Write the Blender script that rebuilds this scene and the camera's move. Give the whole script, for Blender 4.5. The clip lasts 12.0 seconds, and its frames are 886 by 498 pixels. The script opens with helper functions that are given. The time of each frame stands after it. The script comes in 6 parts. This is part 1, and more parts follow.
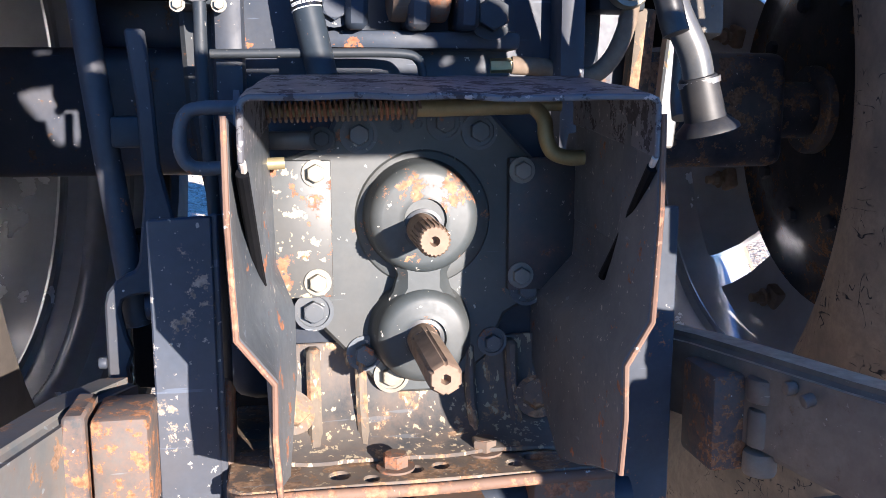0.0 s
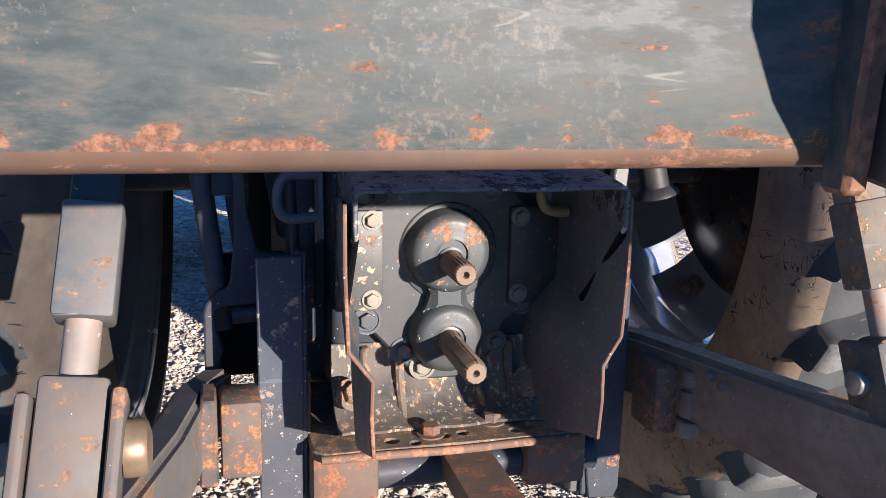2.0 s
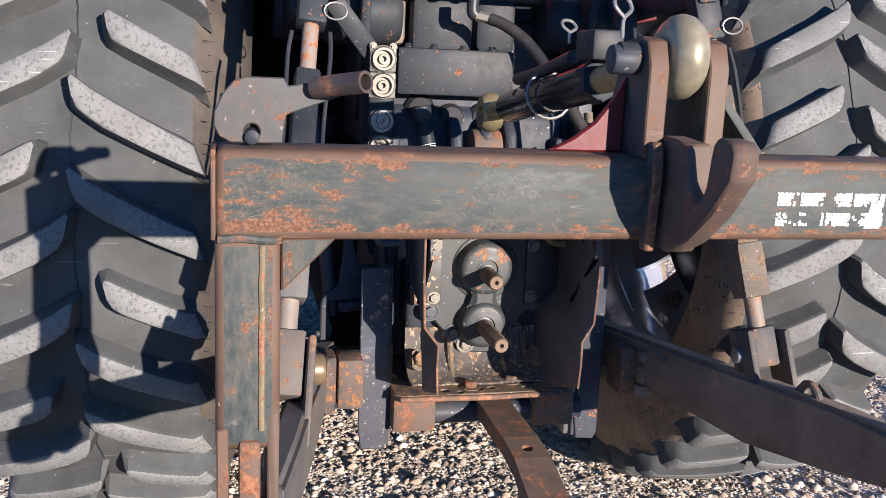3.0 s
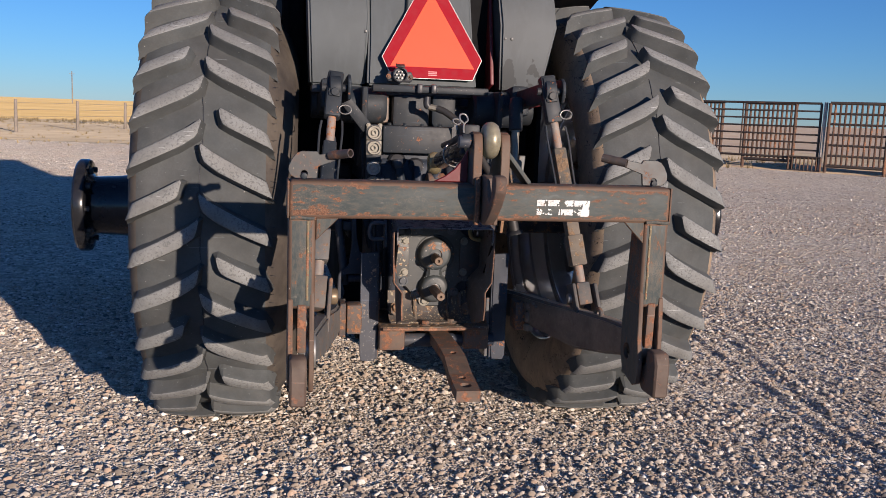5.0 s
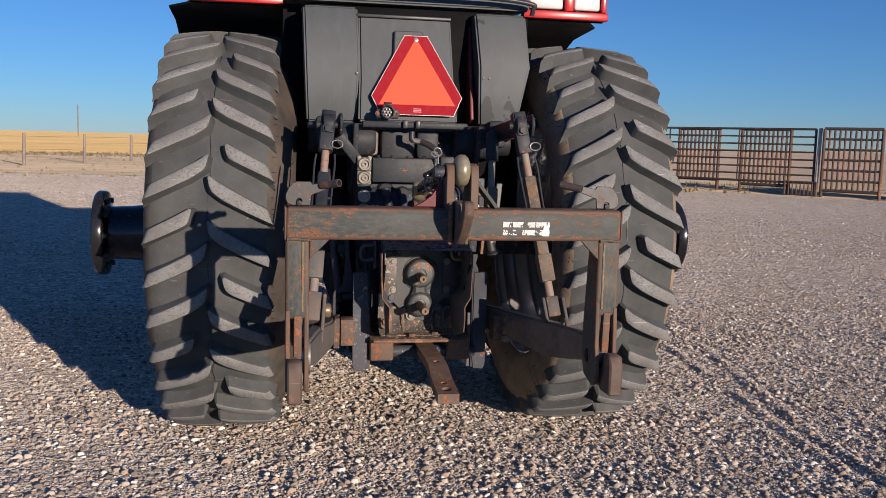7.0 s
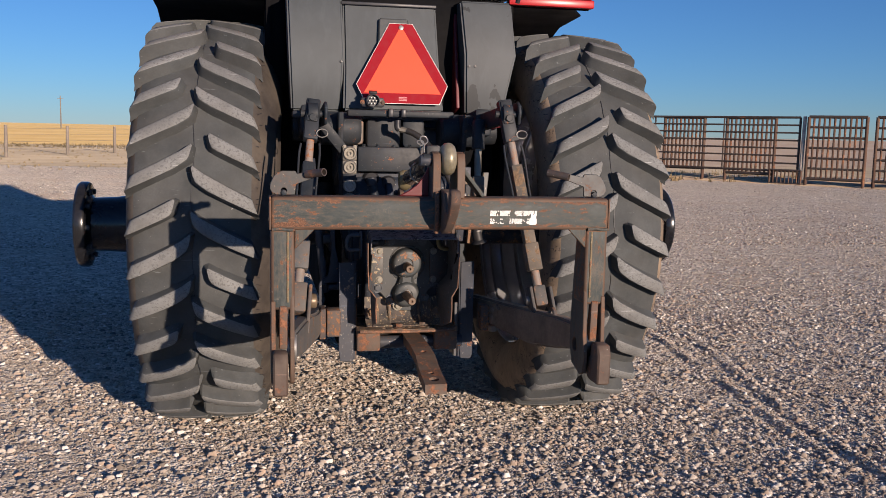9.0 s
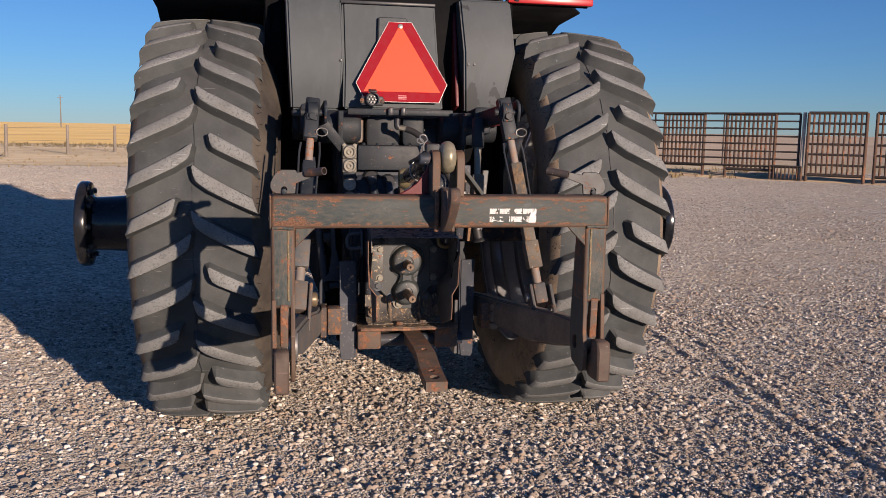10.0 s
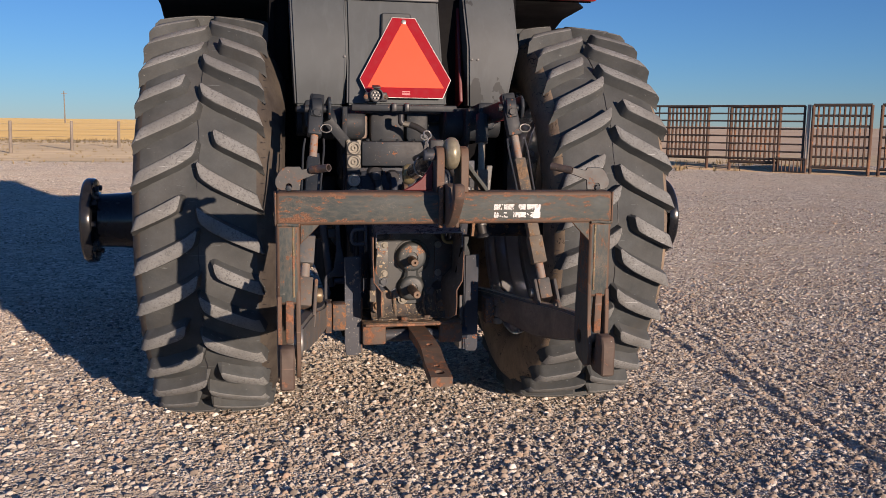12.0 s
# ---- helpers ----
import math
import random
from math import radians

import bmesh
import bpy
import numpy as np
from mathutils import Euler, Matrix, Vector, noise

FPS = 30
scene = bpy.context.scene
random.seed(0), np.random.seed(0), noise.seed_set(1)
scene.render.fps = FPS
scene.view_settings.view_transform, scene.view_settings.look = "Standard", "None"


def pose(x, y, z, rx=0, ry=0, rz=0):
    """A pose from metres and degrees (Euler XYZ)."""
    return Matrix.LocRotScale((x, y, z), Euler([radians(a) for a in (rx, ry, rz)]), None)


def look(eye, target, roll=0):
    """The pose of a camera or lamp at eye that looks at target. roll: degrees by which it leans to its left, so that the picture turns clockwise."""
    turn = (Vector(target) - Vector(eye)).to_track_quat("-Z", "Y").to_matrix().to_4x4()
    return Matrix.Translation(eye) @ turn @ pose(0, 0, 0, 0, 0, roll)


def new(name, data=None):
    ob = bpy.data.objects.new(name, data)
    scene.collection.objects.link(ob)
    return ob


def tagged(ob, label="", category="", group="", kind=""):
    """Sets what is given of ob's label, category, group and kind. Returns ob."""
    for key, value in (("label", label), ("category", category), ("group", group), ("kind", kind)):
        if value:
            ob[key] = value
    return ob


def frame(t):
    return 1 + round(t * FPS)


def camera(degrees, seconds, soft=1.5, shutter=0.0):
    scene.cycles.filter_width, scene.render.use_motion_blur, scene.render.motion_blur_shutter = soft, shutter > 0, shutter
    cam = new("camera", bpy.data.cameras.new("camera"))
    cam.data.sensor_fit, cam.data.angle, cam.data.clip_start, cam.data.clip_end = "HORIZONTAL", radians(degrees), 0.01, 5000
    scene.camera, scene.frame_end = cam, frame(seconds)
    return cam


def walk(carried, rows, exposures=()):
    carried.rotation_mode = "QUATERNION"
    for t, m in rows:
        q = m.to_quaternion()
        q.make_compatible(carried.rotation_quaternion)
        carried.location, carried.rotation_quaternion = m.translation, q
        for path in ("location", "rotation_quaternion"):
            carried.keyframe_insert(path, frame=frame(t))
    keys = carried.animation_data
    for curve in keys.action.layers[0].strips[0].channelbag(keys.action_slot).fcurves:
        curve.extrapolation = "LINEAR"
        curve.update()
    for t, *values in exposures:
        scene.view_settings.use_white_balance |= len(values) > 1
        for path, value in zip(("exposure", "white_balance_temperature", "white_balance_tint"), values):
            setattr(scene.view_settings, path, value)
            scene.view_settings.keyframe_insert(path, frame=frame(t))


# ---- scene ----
# ---- camera ----
cam = camera(51.7, 12.0, 0.8)
PATH = [
    (0, (-0.149, 0.136, 1.003), (0.193, 2.078, 0.666), 0.0),
    (0.5, (-0.198, 0.091, 1.025), (0.198, 2.017, 0.659), -0.2),
    (1, (-0.254, 0.04, 1.059), (0.187, 1.946, 0.643), -0.5),
    (1.5, (-0.315, -0.011, 1.085), (0.194, 1.876, 0.656), 0.1),
    (2, (-0.352, -0.174, 1.161), (0.148, 1.72, 0.742), 1.3),
    (2.5, (-0.429, -0.51, 1.267), (0.015, 1.399, 0.865), 2.0),
    (3, (-0.563, -0.84, 1.313), (-0.114, 1.07, 0.924), 2.5),
    (3.5, (-0.601, -1.164, 1.343), (-0.142, 0.751, 0.991), 2.7),
    (3.7, (-0.529, -1.345, 1.335), (-0.121, 0.585, 1.003), 2.4),
    (5.3, (-0.66, -2.455, 1.42), (-0.286, -0.511, 1.132), 2.1),
    (5.5, (-0.604, -2.53, 1.415), (-0.249, -0.581, 1.135), 2.3),
    (6, (-0.556, -2.667, 1.419), (-0.224, -0.713, 1.155), 2.2),
    (6.5, (-0.611, -2.69, 1.43), (-0.261, -0.736, 1.187), 1.8),
    (7, (-0.635, -2.698, 1.432), (-0.261, -0.748, 1.198), 1.5),
    (7.5, (-0.633, -2.689, 1.432), (-0.243, -0.741, 1.199), 1.5),
    (9.5, (-0.631, -2.674, 1.425), (-0.226, -0.733, 1.166), 1.2),
    (10, (-0.631, -2.684, 1.429), (-0.229, -0.742, 1.169), 1.0),
    (10.5, (-0.637, -2.693, 1.434), (-0.235, -0.751, 1.176), 0.8),
    (11, (-0.637, -2.694, 1.432), (-0.237, -0.752, 1.171), 0.8),
    (11.5, (-0.636, -2.692, 1.432), (-0.24, -0.749, 1.166), 0.8),
    (12, (-0.634, -2.692, 1.436), (-0.241, -0.75, 1.163), 0.7),
]
walk(cam, [(t, look(eye, target, roll)) for t, eye, target, roll in PATH], [(0.0, 2.02, 5650, 14), (1.5, 1.84, 5700, 15), (2.0, 1.28, 5800, 15), (2.5, 1.08, 5850, 15), (3.0, 0.97, 5900, 15), (3.5, 0.86, 5900, 15), (5.5, 0.20, 6350, 18), (7.0, 0.17, 6400, 18), (10.5, 0.17, 6700, 20), (12.0, 0.17, 6750, 20)])

# ---- world and light ----
SUN_AZ, SUN_EL = 22.5, 9.9
world = bpy.data.worlds.new("sky")
scene.world = world
world.use_nodes = True
_wn = world.node_tree.nodes
_sky = _wn.new("ShaderNodeTexSky")
_sky.sky_type = 'NISHITA'
_sky.sun_disc = False
_sky.sun_elevation = radians(SUN_EL)
_sky.sun_rotation = radians(180 - SUN_AZ)
_sky.air_density, _sky.dust_density, _sky.ozone_density = 0.8, 0.0, 6.0
world.node_tree.links.new(_sky.outputs[0], _wn["Background"].inputs[0])
_wn["Background"].inputs[1].default_value = 0.100
_sun = bpy.data.lights.new("sun", "SUN")
_sun.energy, _sun.angle, _sun.color = 4.9, radians(0.55), (1.0, 0.84, 0.66)
_ray = Vector((-math.sin(radians(SUN_AZ)) * math.cos(radians(SUN_EL)), math.cos(radians(SUN_AZ)) * math.cos(radians(SUN_EL)), -math.sin(radians(SUN_EL))))
new("sun", _sun).matrix_world = look((6, -14, 5), Vector((6, -14, 5)) + _ray)


# ---- materials ----
def nodes(name):
    m = bpy.data.materials.new(name)
    m.use_nodes = True
    nt = m.node_tree
    return m, nt, nt.nodes["Principled BSDF"]


def put_in(nt, value, socket):
    if isinstance(value, bpy.types.NodeSocket):
        nt.links.new(value, socket)
    elif isinstance(value, tuple) and len(value) == 3 and socket.type == 'RGBA':
        socket.default_value = (*value, 1)
    else:
        socket.default_value = value


def coords(nt, per_object=True):
    """Object coordinates, shifted by a random amount for each object."""
    tc = nt.nodes.new("ShaderNodeTexCoord")
    if not per_object:
        return tc.outputs["Object"]
    oi = nt.nodes.new("ShaderNodeObjectInfo")
    mul = nt.nodes.new("ShaderNodeMath")
    mul.operation = 'MULTIPLY'
    mul.inputs[1].default_value = 37.0
    nt.links.new(oi.outputs["Random"], mul.inputs[0])
    add = nt.nodes.new("ShaderNodeVectorMath")
    nt.links.new(tc.outputs["Object"], add.inputs[0])
    nt.links.new(mul.outputs[0], add.inputs[1])
    return add.outputs[0]


def noise_tex(nt, vec, scale, detail=6, rough=0.6, stretch=None):
    n = nt.nodes.new("ShaderNodeTexNoise")
    n.inputs["Scale"].default_value, n.inputs["Detail"].default_value, n.inputs["Roughness"].default_value = scale, detail, rough
    if stretch:
        mp = nt.nodes.new("ShaderNodeMapping")
        mp.inputs["Scale"].default_value = stretch
        nt.links.new(vec, mp.inputs[0])
        vec = mp.outputs[0]
    nt.links.new(vec, n.inputs["Vector"])
    return n.outputs["Fac"]


def ramp(nt, fac, lo, hi, a=0.0, b=1.0):
    r = nt.nodes.new("ShaderNodeMapRange")
    r.inputs[1].default_value, r.inputs[2].default_value, r.inputs[3].default_value, r.inputs[4].default_value = lo, hi, a, b
    nt.links.new(fac, r.inputs[0])
    return r.outputs[0]


def mix(nt, fac, a, b):
    n = nt.nodes.new("ShaderNodeMix")
    n.data_type = 'RGBA'
    put_in(nt, fac, n.inputs[0])
    put_in(nt, a, n.inputs[6])
    put_in(nt, b, n.inputs[7])
    return n.outputs[2]


def maths(nt, op, a, b):
    n = nt.nodes.new("ShaderNodeMath")
    n.operation = op
    put_in(nt, a, n.inputs[0])
    put_in(nt, b, n.inputs[1])
    return n.outputs[0]


def relief(nt, bsdf, height, strength, distance):
    b = nt.nodes.new("ShaderNodeBump")
    b.inputs["Strength"].default_value, b.inputs["Distance"].default_value = strength, distance
    nt.links.new(height, b.inputs["Height"])
    nt.links.new(b.outputs[0], bsdf.inputs["Normal"])


def worn_paint(name, paint, rust=(0.27, 0.115, 0.06), chips=0.66, flecks=0.70, dust=0.25, rough=0.45, fleck=(0.46, 0.43, 0.38), scale=1.0, stretch=(1, 1, 1), rub=0.0, fscale=95, bands=(), spec=0.5):
    """Painted steel with rusted chips, pale flecks, rubbed places and dust."""
    m, nt, bsdf = nodes(name)
    v = coords(nt)
    big, mid, fine = noise_tex(nt, v, 6 * scale, 6, 0.6, stretch), noise_tex(nt, v, 30 * scale, 10, 0.72, stretch), noise_tex(nt, v, 140 * scale, 5)
    tone = mix(nt, ramp(nt, big, 0.35, 0.65), tuple(c * 0.72 for c in paint), tuple(c * 1.2 for c in paint))
    tone = mix(nt, ramp(nt, fine, 0.3, 0.7, 0, 0.35), tone, tuple(c * 0.6 for c in paint))
    col = mix(nt, maths(nt, 'MULTIPLY', ramp(nt, noise_tex(nt, v, 3.5 * scale, 7, 0.65), 0.42, 0.7), dust), tone, (0.28, 0.23, 0.175))
    rusty = mix(nt, ramp(nt, fine, 0.35, 0.65), tuple(c * 0.55 for c in rust), tuple(c * 1.3 for c in rust))
    chip_in = maths(nt, 'ADD', mid, maths(nt, 'MULTIPLY', big, 0.45))
    if bands:  # paint worn through along edges at these heights
        sep = nt.nodes.new("ShaderNodeSeparateXYZ")
        nt.links.new(coords(nt, False), sep.inputs[0])
        for z, reach, gain in bands:
            gap = maths(nt, 'ABSOLUTE', maths(nt, 'SUBTRACT', sep.outputs[2], z), 0.0)
            chip_in = maths(nt, 'ADD', chip_in, ramp(nt, gap, 0.0, reach, gain, 0.0))
    if rub:
        col = mix(nt, ramp(nt, chip_in, chips + 0.10, chips + 0.27, 0, rub), col, tuple(0.55 * p + 0.45 * r for p, r in zip(paint, rust)))
    chip = ramp(nt, chip_in, chips + 0.26, chips + 0.28)
    col = mix(nt, chip, col, rusty)
    fl = ramp(nt, noise_tex(nt, v, fscale * scale, 3, 0.6, stretch), flecks, flecks + 0.02)
    col = mix(nt, fl, col, fleck)
    scr = ramp(nt, noise_tex(nt, v, 60 * scale, 3, 0.5, (0.12, 1.0, 1.6)), 0.70, 0.72, 0, 0.6)
    col = mix(nt, scr, col, tuple(min(1, c * 2.2 + 0.02) for c in paint))
    put_in(nt, col, bsdf.inputs["Base Color"])
    put_in(nt, ramp(nt, maths(nt, 'MAXIMUM', chip, ramp(nt, mid, 0.4, 0.8, 0, 0.5)), 0, 1, rough, 0.85), bsdf.inputs["Roughness"])
    bsdf.inputs["Specular IOR Level"].default_value = spec
    relief(nt, bsdf, maths(nt, 'SUBTRACT', maths(nt, 'MULTIPLY', fine, 0.35), chip), 0.30, 0.0008)
    return m


def plain(name, colour, rough=0.5, metal=0.0, grain=40.0, vary=0.15, bump=0.1, dust=0.0, dist=0.001):
    m, nt, bsdf = nodes(name)
    v = coords(nt)
    n1, n2 = noise_tex(nt, v, grain), noise_tex(nt, v, grain / 9)
    f = maths(nt, 'MULTIPLY', maths(nt, 'ADD', n1, n2), 0.5)
    col = mix(nt, ramp(nt, f, 0.35, 0.65), tuple(c * (1 - vary) for c in colour), tuple(min(1, c * (1 + vary)) for c in colour))
    if dust:
        col = mix(nt, ramp(nt, noise_tex(nt, v, grain / 5, 8, 0.7), 0.42, 0.72, 0, dust), col, (0.32, 0.27, 0.20))
    put_in(nt, col, bsdf.inputs["Base Color"])
    bsdf.inputs["Metallic"].default_value = metal
    put_in(nt, ramp(nt, n2, 0.3, 0.7, max(0.03, rough - 0.1), min(1, rough + 0.1)), bsdf.inputs["Roughness"])
    relief(nt, bsdf, n1, bump, dist)
    return m


def cracked_rubber(name):
    """Dusty brown tyre wall with short dark cracks and a few pale scratches."""
    m, nt, bsdf = nodes(name)
    v = coords(nt, False)
    big, fine = noise_tex(nt, v, 5, 7, 0.65), noise_tex(nt, v, 70, 6, 0.7)
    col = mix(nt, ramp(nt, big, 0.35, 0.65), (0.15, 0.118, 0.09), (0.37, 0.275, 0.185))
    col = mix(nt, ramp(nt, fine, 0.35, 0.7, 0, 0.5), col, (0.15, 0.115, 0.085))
    where = ramp(nt, noise_tex(nt, v, 11, 3, 0.5), 0.50, 0.56)
    cut = None
    for k, st in enumerate(((1, 0.25, 1), (1, 1, 0.28), (1, 0.6, 0.4))):
        n = noise_tex(nt, v, 48 + 9 * k, 1, 0.4, st)
        d = maths(nt, 'ABSOLUTE', maths(nt, 'SUBTRACT', n, 0.5), 0.0)
        line = maths(nt, 'MULTIPLY', ramp(nt, d, 0.006, 0.016, 1, 0), ramp(nt, noise_tex(nt, v, 22 + 6 * k, 2, 0.5), 0.54, 0.58))
        cut = line if cut is None else maths(nt, 'MAXIMUM', cut, line)
    cut = maths(nt, 'MULTIPLY', cut, where)
    col = mix(nt, cut, col, (0.012, 0.011, 0.012))
    put_in(nt, col, bsdf.inputs["Base Color"])
    bsdf.inputs["Roughness"].default_value = 0.82
    relief(nt, bsdf, maths(nt, 'SUBTRACT', maths(nt, 'MULTIPLY', fine, 0.4), cut), 0.5, 0.002)
    return m


# Near-black for undersides and recesses: their deep shade is in the colour.
DEEPSHADE = plain("deep_shade_black", (0.005, 0.0055, 0.007), 0.65, 0, 30, 0.3, 0.1, 0.012)
DEEPSHADE.node_tree.nodes["Principled BSDF"].inputs["Specular IOR Level"].default_value = 0.06
GREY = worn_paint("grey_black_paint", (0.066, 0.078, 0.092), chips=0.595, flecks=0.665, fleck=(0.32, 0.29, 0.25), fscale=130)
GREYD = worn_paint("dark_machine_paint", (0.019, 0.027, 0.036), rough=0.5, chips=0.62, flecks=0.69, fleck=(0.22, 0.21, 0.19), fscale=140, dust=0.10, spec=0.3)
CAST = worn_paint("cast_iron_paint", (0.030, 0.040, 0.058), chips=0.60, flecks=0.69, dust=0.16, rough=0.48, spec=0.3)
PLATE = worn_paint("flaking_paint", (0.047, 0.056, 0.060), chips=0.585, flecks=0.69, rust=(0.30, 0.15, 0.085), dust=0.14)
PEEL = worn_paint("peeling_paint", (0.050, 0.058, 0.062), chips=0.53, flecks=0.58, fleck=(0.36, 0.29, 0.19), scale=0.7)
def hitch_paint(name, stretch, bands=(), level=0.638):
    """Green-black paint scoured thin by use: brown film, tan speckle, orange chips in streaks and pale scratches."""
    m, nt, bsdf = nodes(name)
    v = coords(nt)
    n1, n2, n3 = noise_tex(nt, v, 14, 8, 0.7, stretch), noise_tex(nt, v, 95, 8, 0.66, stretch), noise_tex(nt, v, 300, 4, 0.6)
    wear = maths(nt, 'ADD', maths(nt, 'MULTIPLY', n2, 0.62), maths(nt, 'MULTIPLY', n1, 0.52))
    if bands:
        sep = nt.nodes.new("ShaderNodeSeparateXYZ")
        nt.links.new(coords(nt, False), sep.inputs[0])
        for axis, at, reach, gain in bands:
            gap = maths(nt, 'ABSOLUTE', maths(nt, 'SUBTRACT', sep.outputs[axis], at), 0.0)
            wear = maths(nt, 'ADD', wear, ramp(nt, gap, 0.0, reach, gain, 0.0))
    col = mix(nt, ramp(nt, n2, 0.36, 0.64), (0.030, 0.042, 0.042), (0.074, 0.085, 0.078))
    col = mix(nt, ramp(nt, wear, 0.54, 0.66, 0, 0.45), col, (0.14, 0.105, 0.077))
    grit = maths(nt, 'ADD', maths(nt, 'MULTIPLY', n3, 0.55), maths(nt, 'MULTIPLY', noise_tex(nt, v, 7, 4, 0.6), 0.55))
    col = mix(nt, ramp(nt, grit, 0.60, 0.69, 0, 0.42), col, (0.20, 0.165, 0.125))
    rust = mix(nt, ramp(nt, n3, 0.38, 0.64), (0.105, 0.050, 0.030), (0.27, 0.130, 0.072))
    chip = ramp(nt, wear, level, level + 0.014)
    col = mix(nt, maths(nt, 'MULTIPLY', chip, 0.92), col, rust)
    line = maths(nt, 'ABSOLUTE', maths(nt, 'SUBTRACT', noise_tex(nt, v, 26, 2, 0.5, (stretch[0] * 0.35, 1.2, stretch[2] * 1.4)), 0.5), 0.0)
    cut = maths(nt, 'MULTIPLY', ramp(nt, line, 0.002, 0.006, 1, 0), ramp(nt, noise_tex(nt, v, 16, 3, 0.5), 0.63, 0.67, 0, 0.35))
    col = mix(nt, cut, col, (0.26, 0.23, 0.19))
    put_in(nt, col, bsdf.inputs["Base Color"])
    put_in(nt, ramp(nt, wear, 0.48, 0.68, 0.55, 0.88), bsdf.inputs["Roughness"])
    relief(nt, bsdf, maths(nt, 'SUBTRACT', maths(nt, 'MULTIPLY', n3, 0.3), maths(nt, 'MULTIPLY', chip, 0.8)), 0.35, 0.0008)
    return m


BEAM = hitch_paint("worn_hitch_paint", (0.32, 1, 1), ((2, 1.113, 0.022, 0.13), (2, 1.210, 0.022, 0.08), (0, -0.58, 0.02, 0.08), (0, 0.53, 0.02, 0.08)), 0.626)
FORKM = hitch_paint("worn_fork_paint", (1, 1, 0.4), (), 0.675)
POSTM = hitch_paint("worn_post_paint", (1, 1, 0.4), ((0, -0.583, 0.012, 0.10), (0, -0.508, 0.016, 0.12), (0, 0.453, 0.014, 0.10), (0, 0.53, 0.012, 0.10)), 0.662)
EDGE = worn_paint("rusted_edge", (0.15, 0.082, 0.054), chips=0.50, flecks=0.70, rust=(0.29, 0.145, 0.085), rough=0.75)
RUST = worn_paint("rusty_steel", (0.10, 0.074, 0.058), chips=0.50, flecks=0.75, rust=(0.24, 0.105, 0.055), dust=0.4, rough=0.75, rub=0.5)
FLOORP = worn_paint("oily_dusty_steel", (0.066, 0.062, 0.058), chips=0.50, flecks=0.63, rust=(0.27, 0.165, 0.092), dust=0.85, rough=0.65, fleck=(0.34, 0.27, 0.18), rub=0.7, fscale=130)
CHIPPED = worn_paint("chipped_black_flange", (0.026, 0.031, 0.040), chips=0.575, flecks=0.685, rust=(0.16, 0.085, 0.06), fleck=(0.26, 0.22, 0.19), dust=0.15, rough=0.45, scale=1.3, rub=0.4)
OLDZINC = plain("dull_zinc_bolt", (0.15, 0.15, 0.145), 0.45, 0.35, 50, 0.25, 0.1, 0.2)
# Pale edge of the cheek: the sun on it is put into the colour.
LITEDGE = plain("sunlit_pale_edge", (0.46, 0.41, 0.36), 0.6, 0.1, 80, 0.35, 0.2, 0.2)
STEEL = plain("bare_steel", (0.34, 0.33, 0.31), 0.42, 0.7, 60, 0.25, 0.15)
OLDSTEEL = plain("brown_steel", (0.185, 0.128, 0.09), 0.68, 0.2, 60, 0.35, 0.2, 0.3)
ZINC = plain("zinc_plating", (0.20, 0.188, 0.155), 0.5, 0.35, 50, 0.25, 0.1, 0.35)
BRASS = plain("yellow_zinc", (0.40, 0.33, 0.18), 0.45, 0.6, 50, 0.25, 0.1, 0.35)
OLIVE = plain("olive_zinc_rod", (0.24, 0.20, 0.10), 0.55, 0.4, 60, 0.25, 0.1, 0.3)
BLACK = plain("black_paint", (0.020, 0.024, 0.032), 0.42, 0, 40, 0.25, 0.1, 0.12)
GLOSSB = plain("glossy_black_enamel", (0.012, 0.013, 0.016), 0.18, 0, 40, 0.2, 0.05, 0.05)
RUBBER = worn_paint("tyre_rubber", (0.078, 0.086, 0.088), chips=0.75, flecks=0.72, fleck=(0.34, 0.34, 0.32), dust=0.09, rough=0.8, fscale=70, spec=0.3)
SIDEWALL = cracked_rubber("cracked_dusty_sidewall")
LUGTOP = worn_paint("worn_tyre_lug", (0.222, 0.230, 0.226), chips=0.75, flecks=0.56, fleck=(0.150, 0.154, 0.148), dust=0.14, rough=0.9, fscale=120, spec=0.25)
RIM = plain("silver_rim_paint", (0.74, 0.75, 0.78), 0.22, 0.6, 25, 0.10, 0.05, 0.05)
PLASTIC = plain("grey_moulded_plastic", (0.060, 0.070, 0.074), 0.60, 0, 220, 0.12, 0.25, 0.10, 0.0006)
HOSE = plain("hydraulic_hose", (0.02, 0.02, 0.02), 0.45, 0, 70, 0.2, 0.2, 0.15)
RED = plain("red_enamel", (0.46, 0.012, 0.018), 0.28, 0, 20, 0.10, 0.03, 0.05)
ORANGE = plain("fluorescent_orange", (0.90, 0.070, 0.014), 0.55, 0, 15, 0.03, 0.02)
REDTAPE = plain("red_reflective_tape", (0.30, 0.001, 0.010), 0.85, 0, 300, 0.08, 0.15)


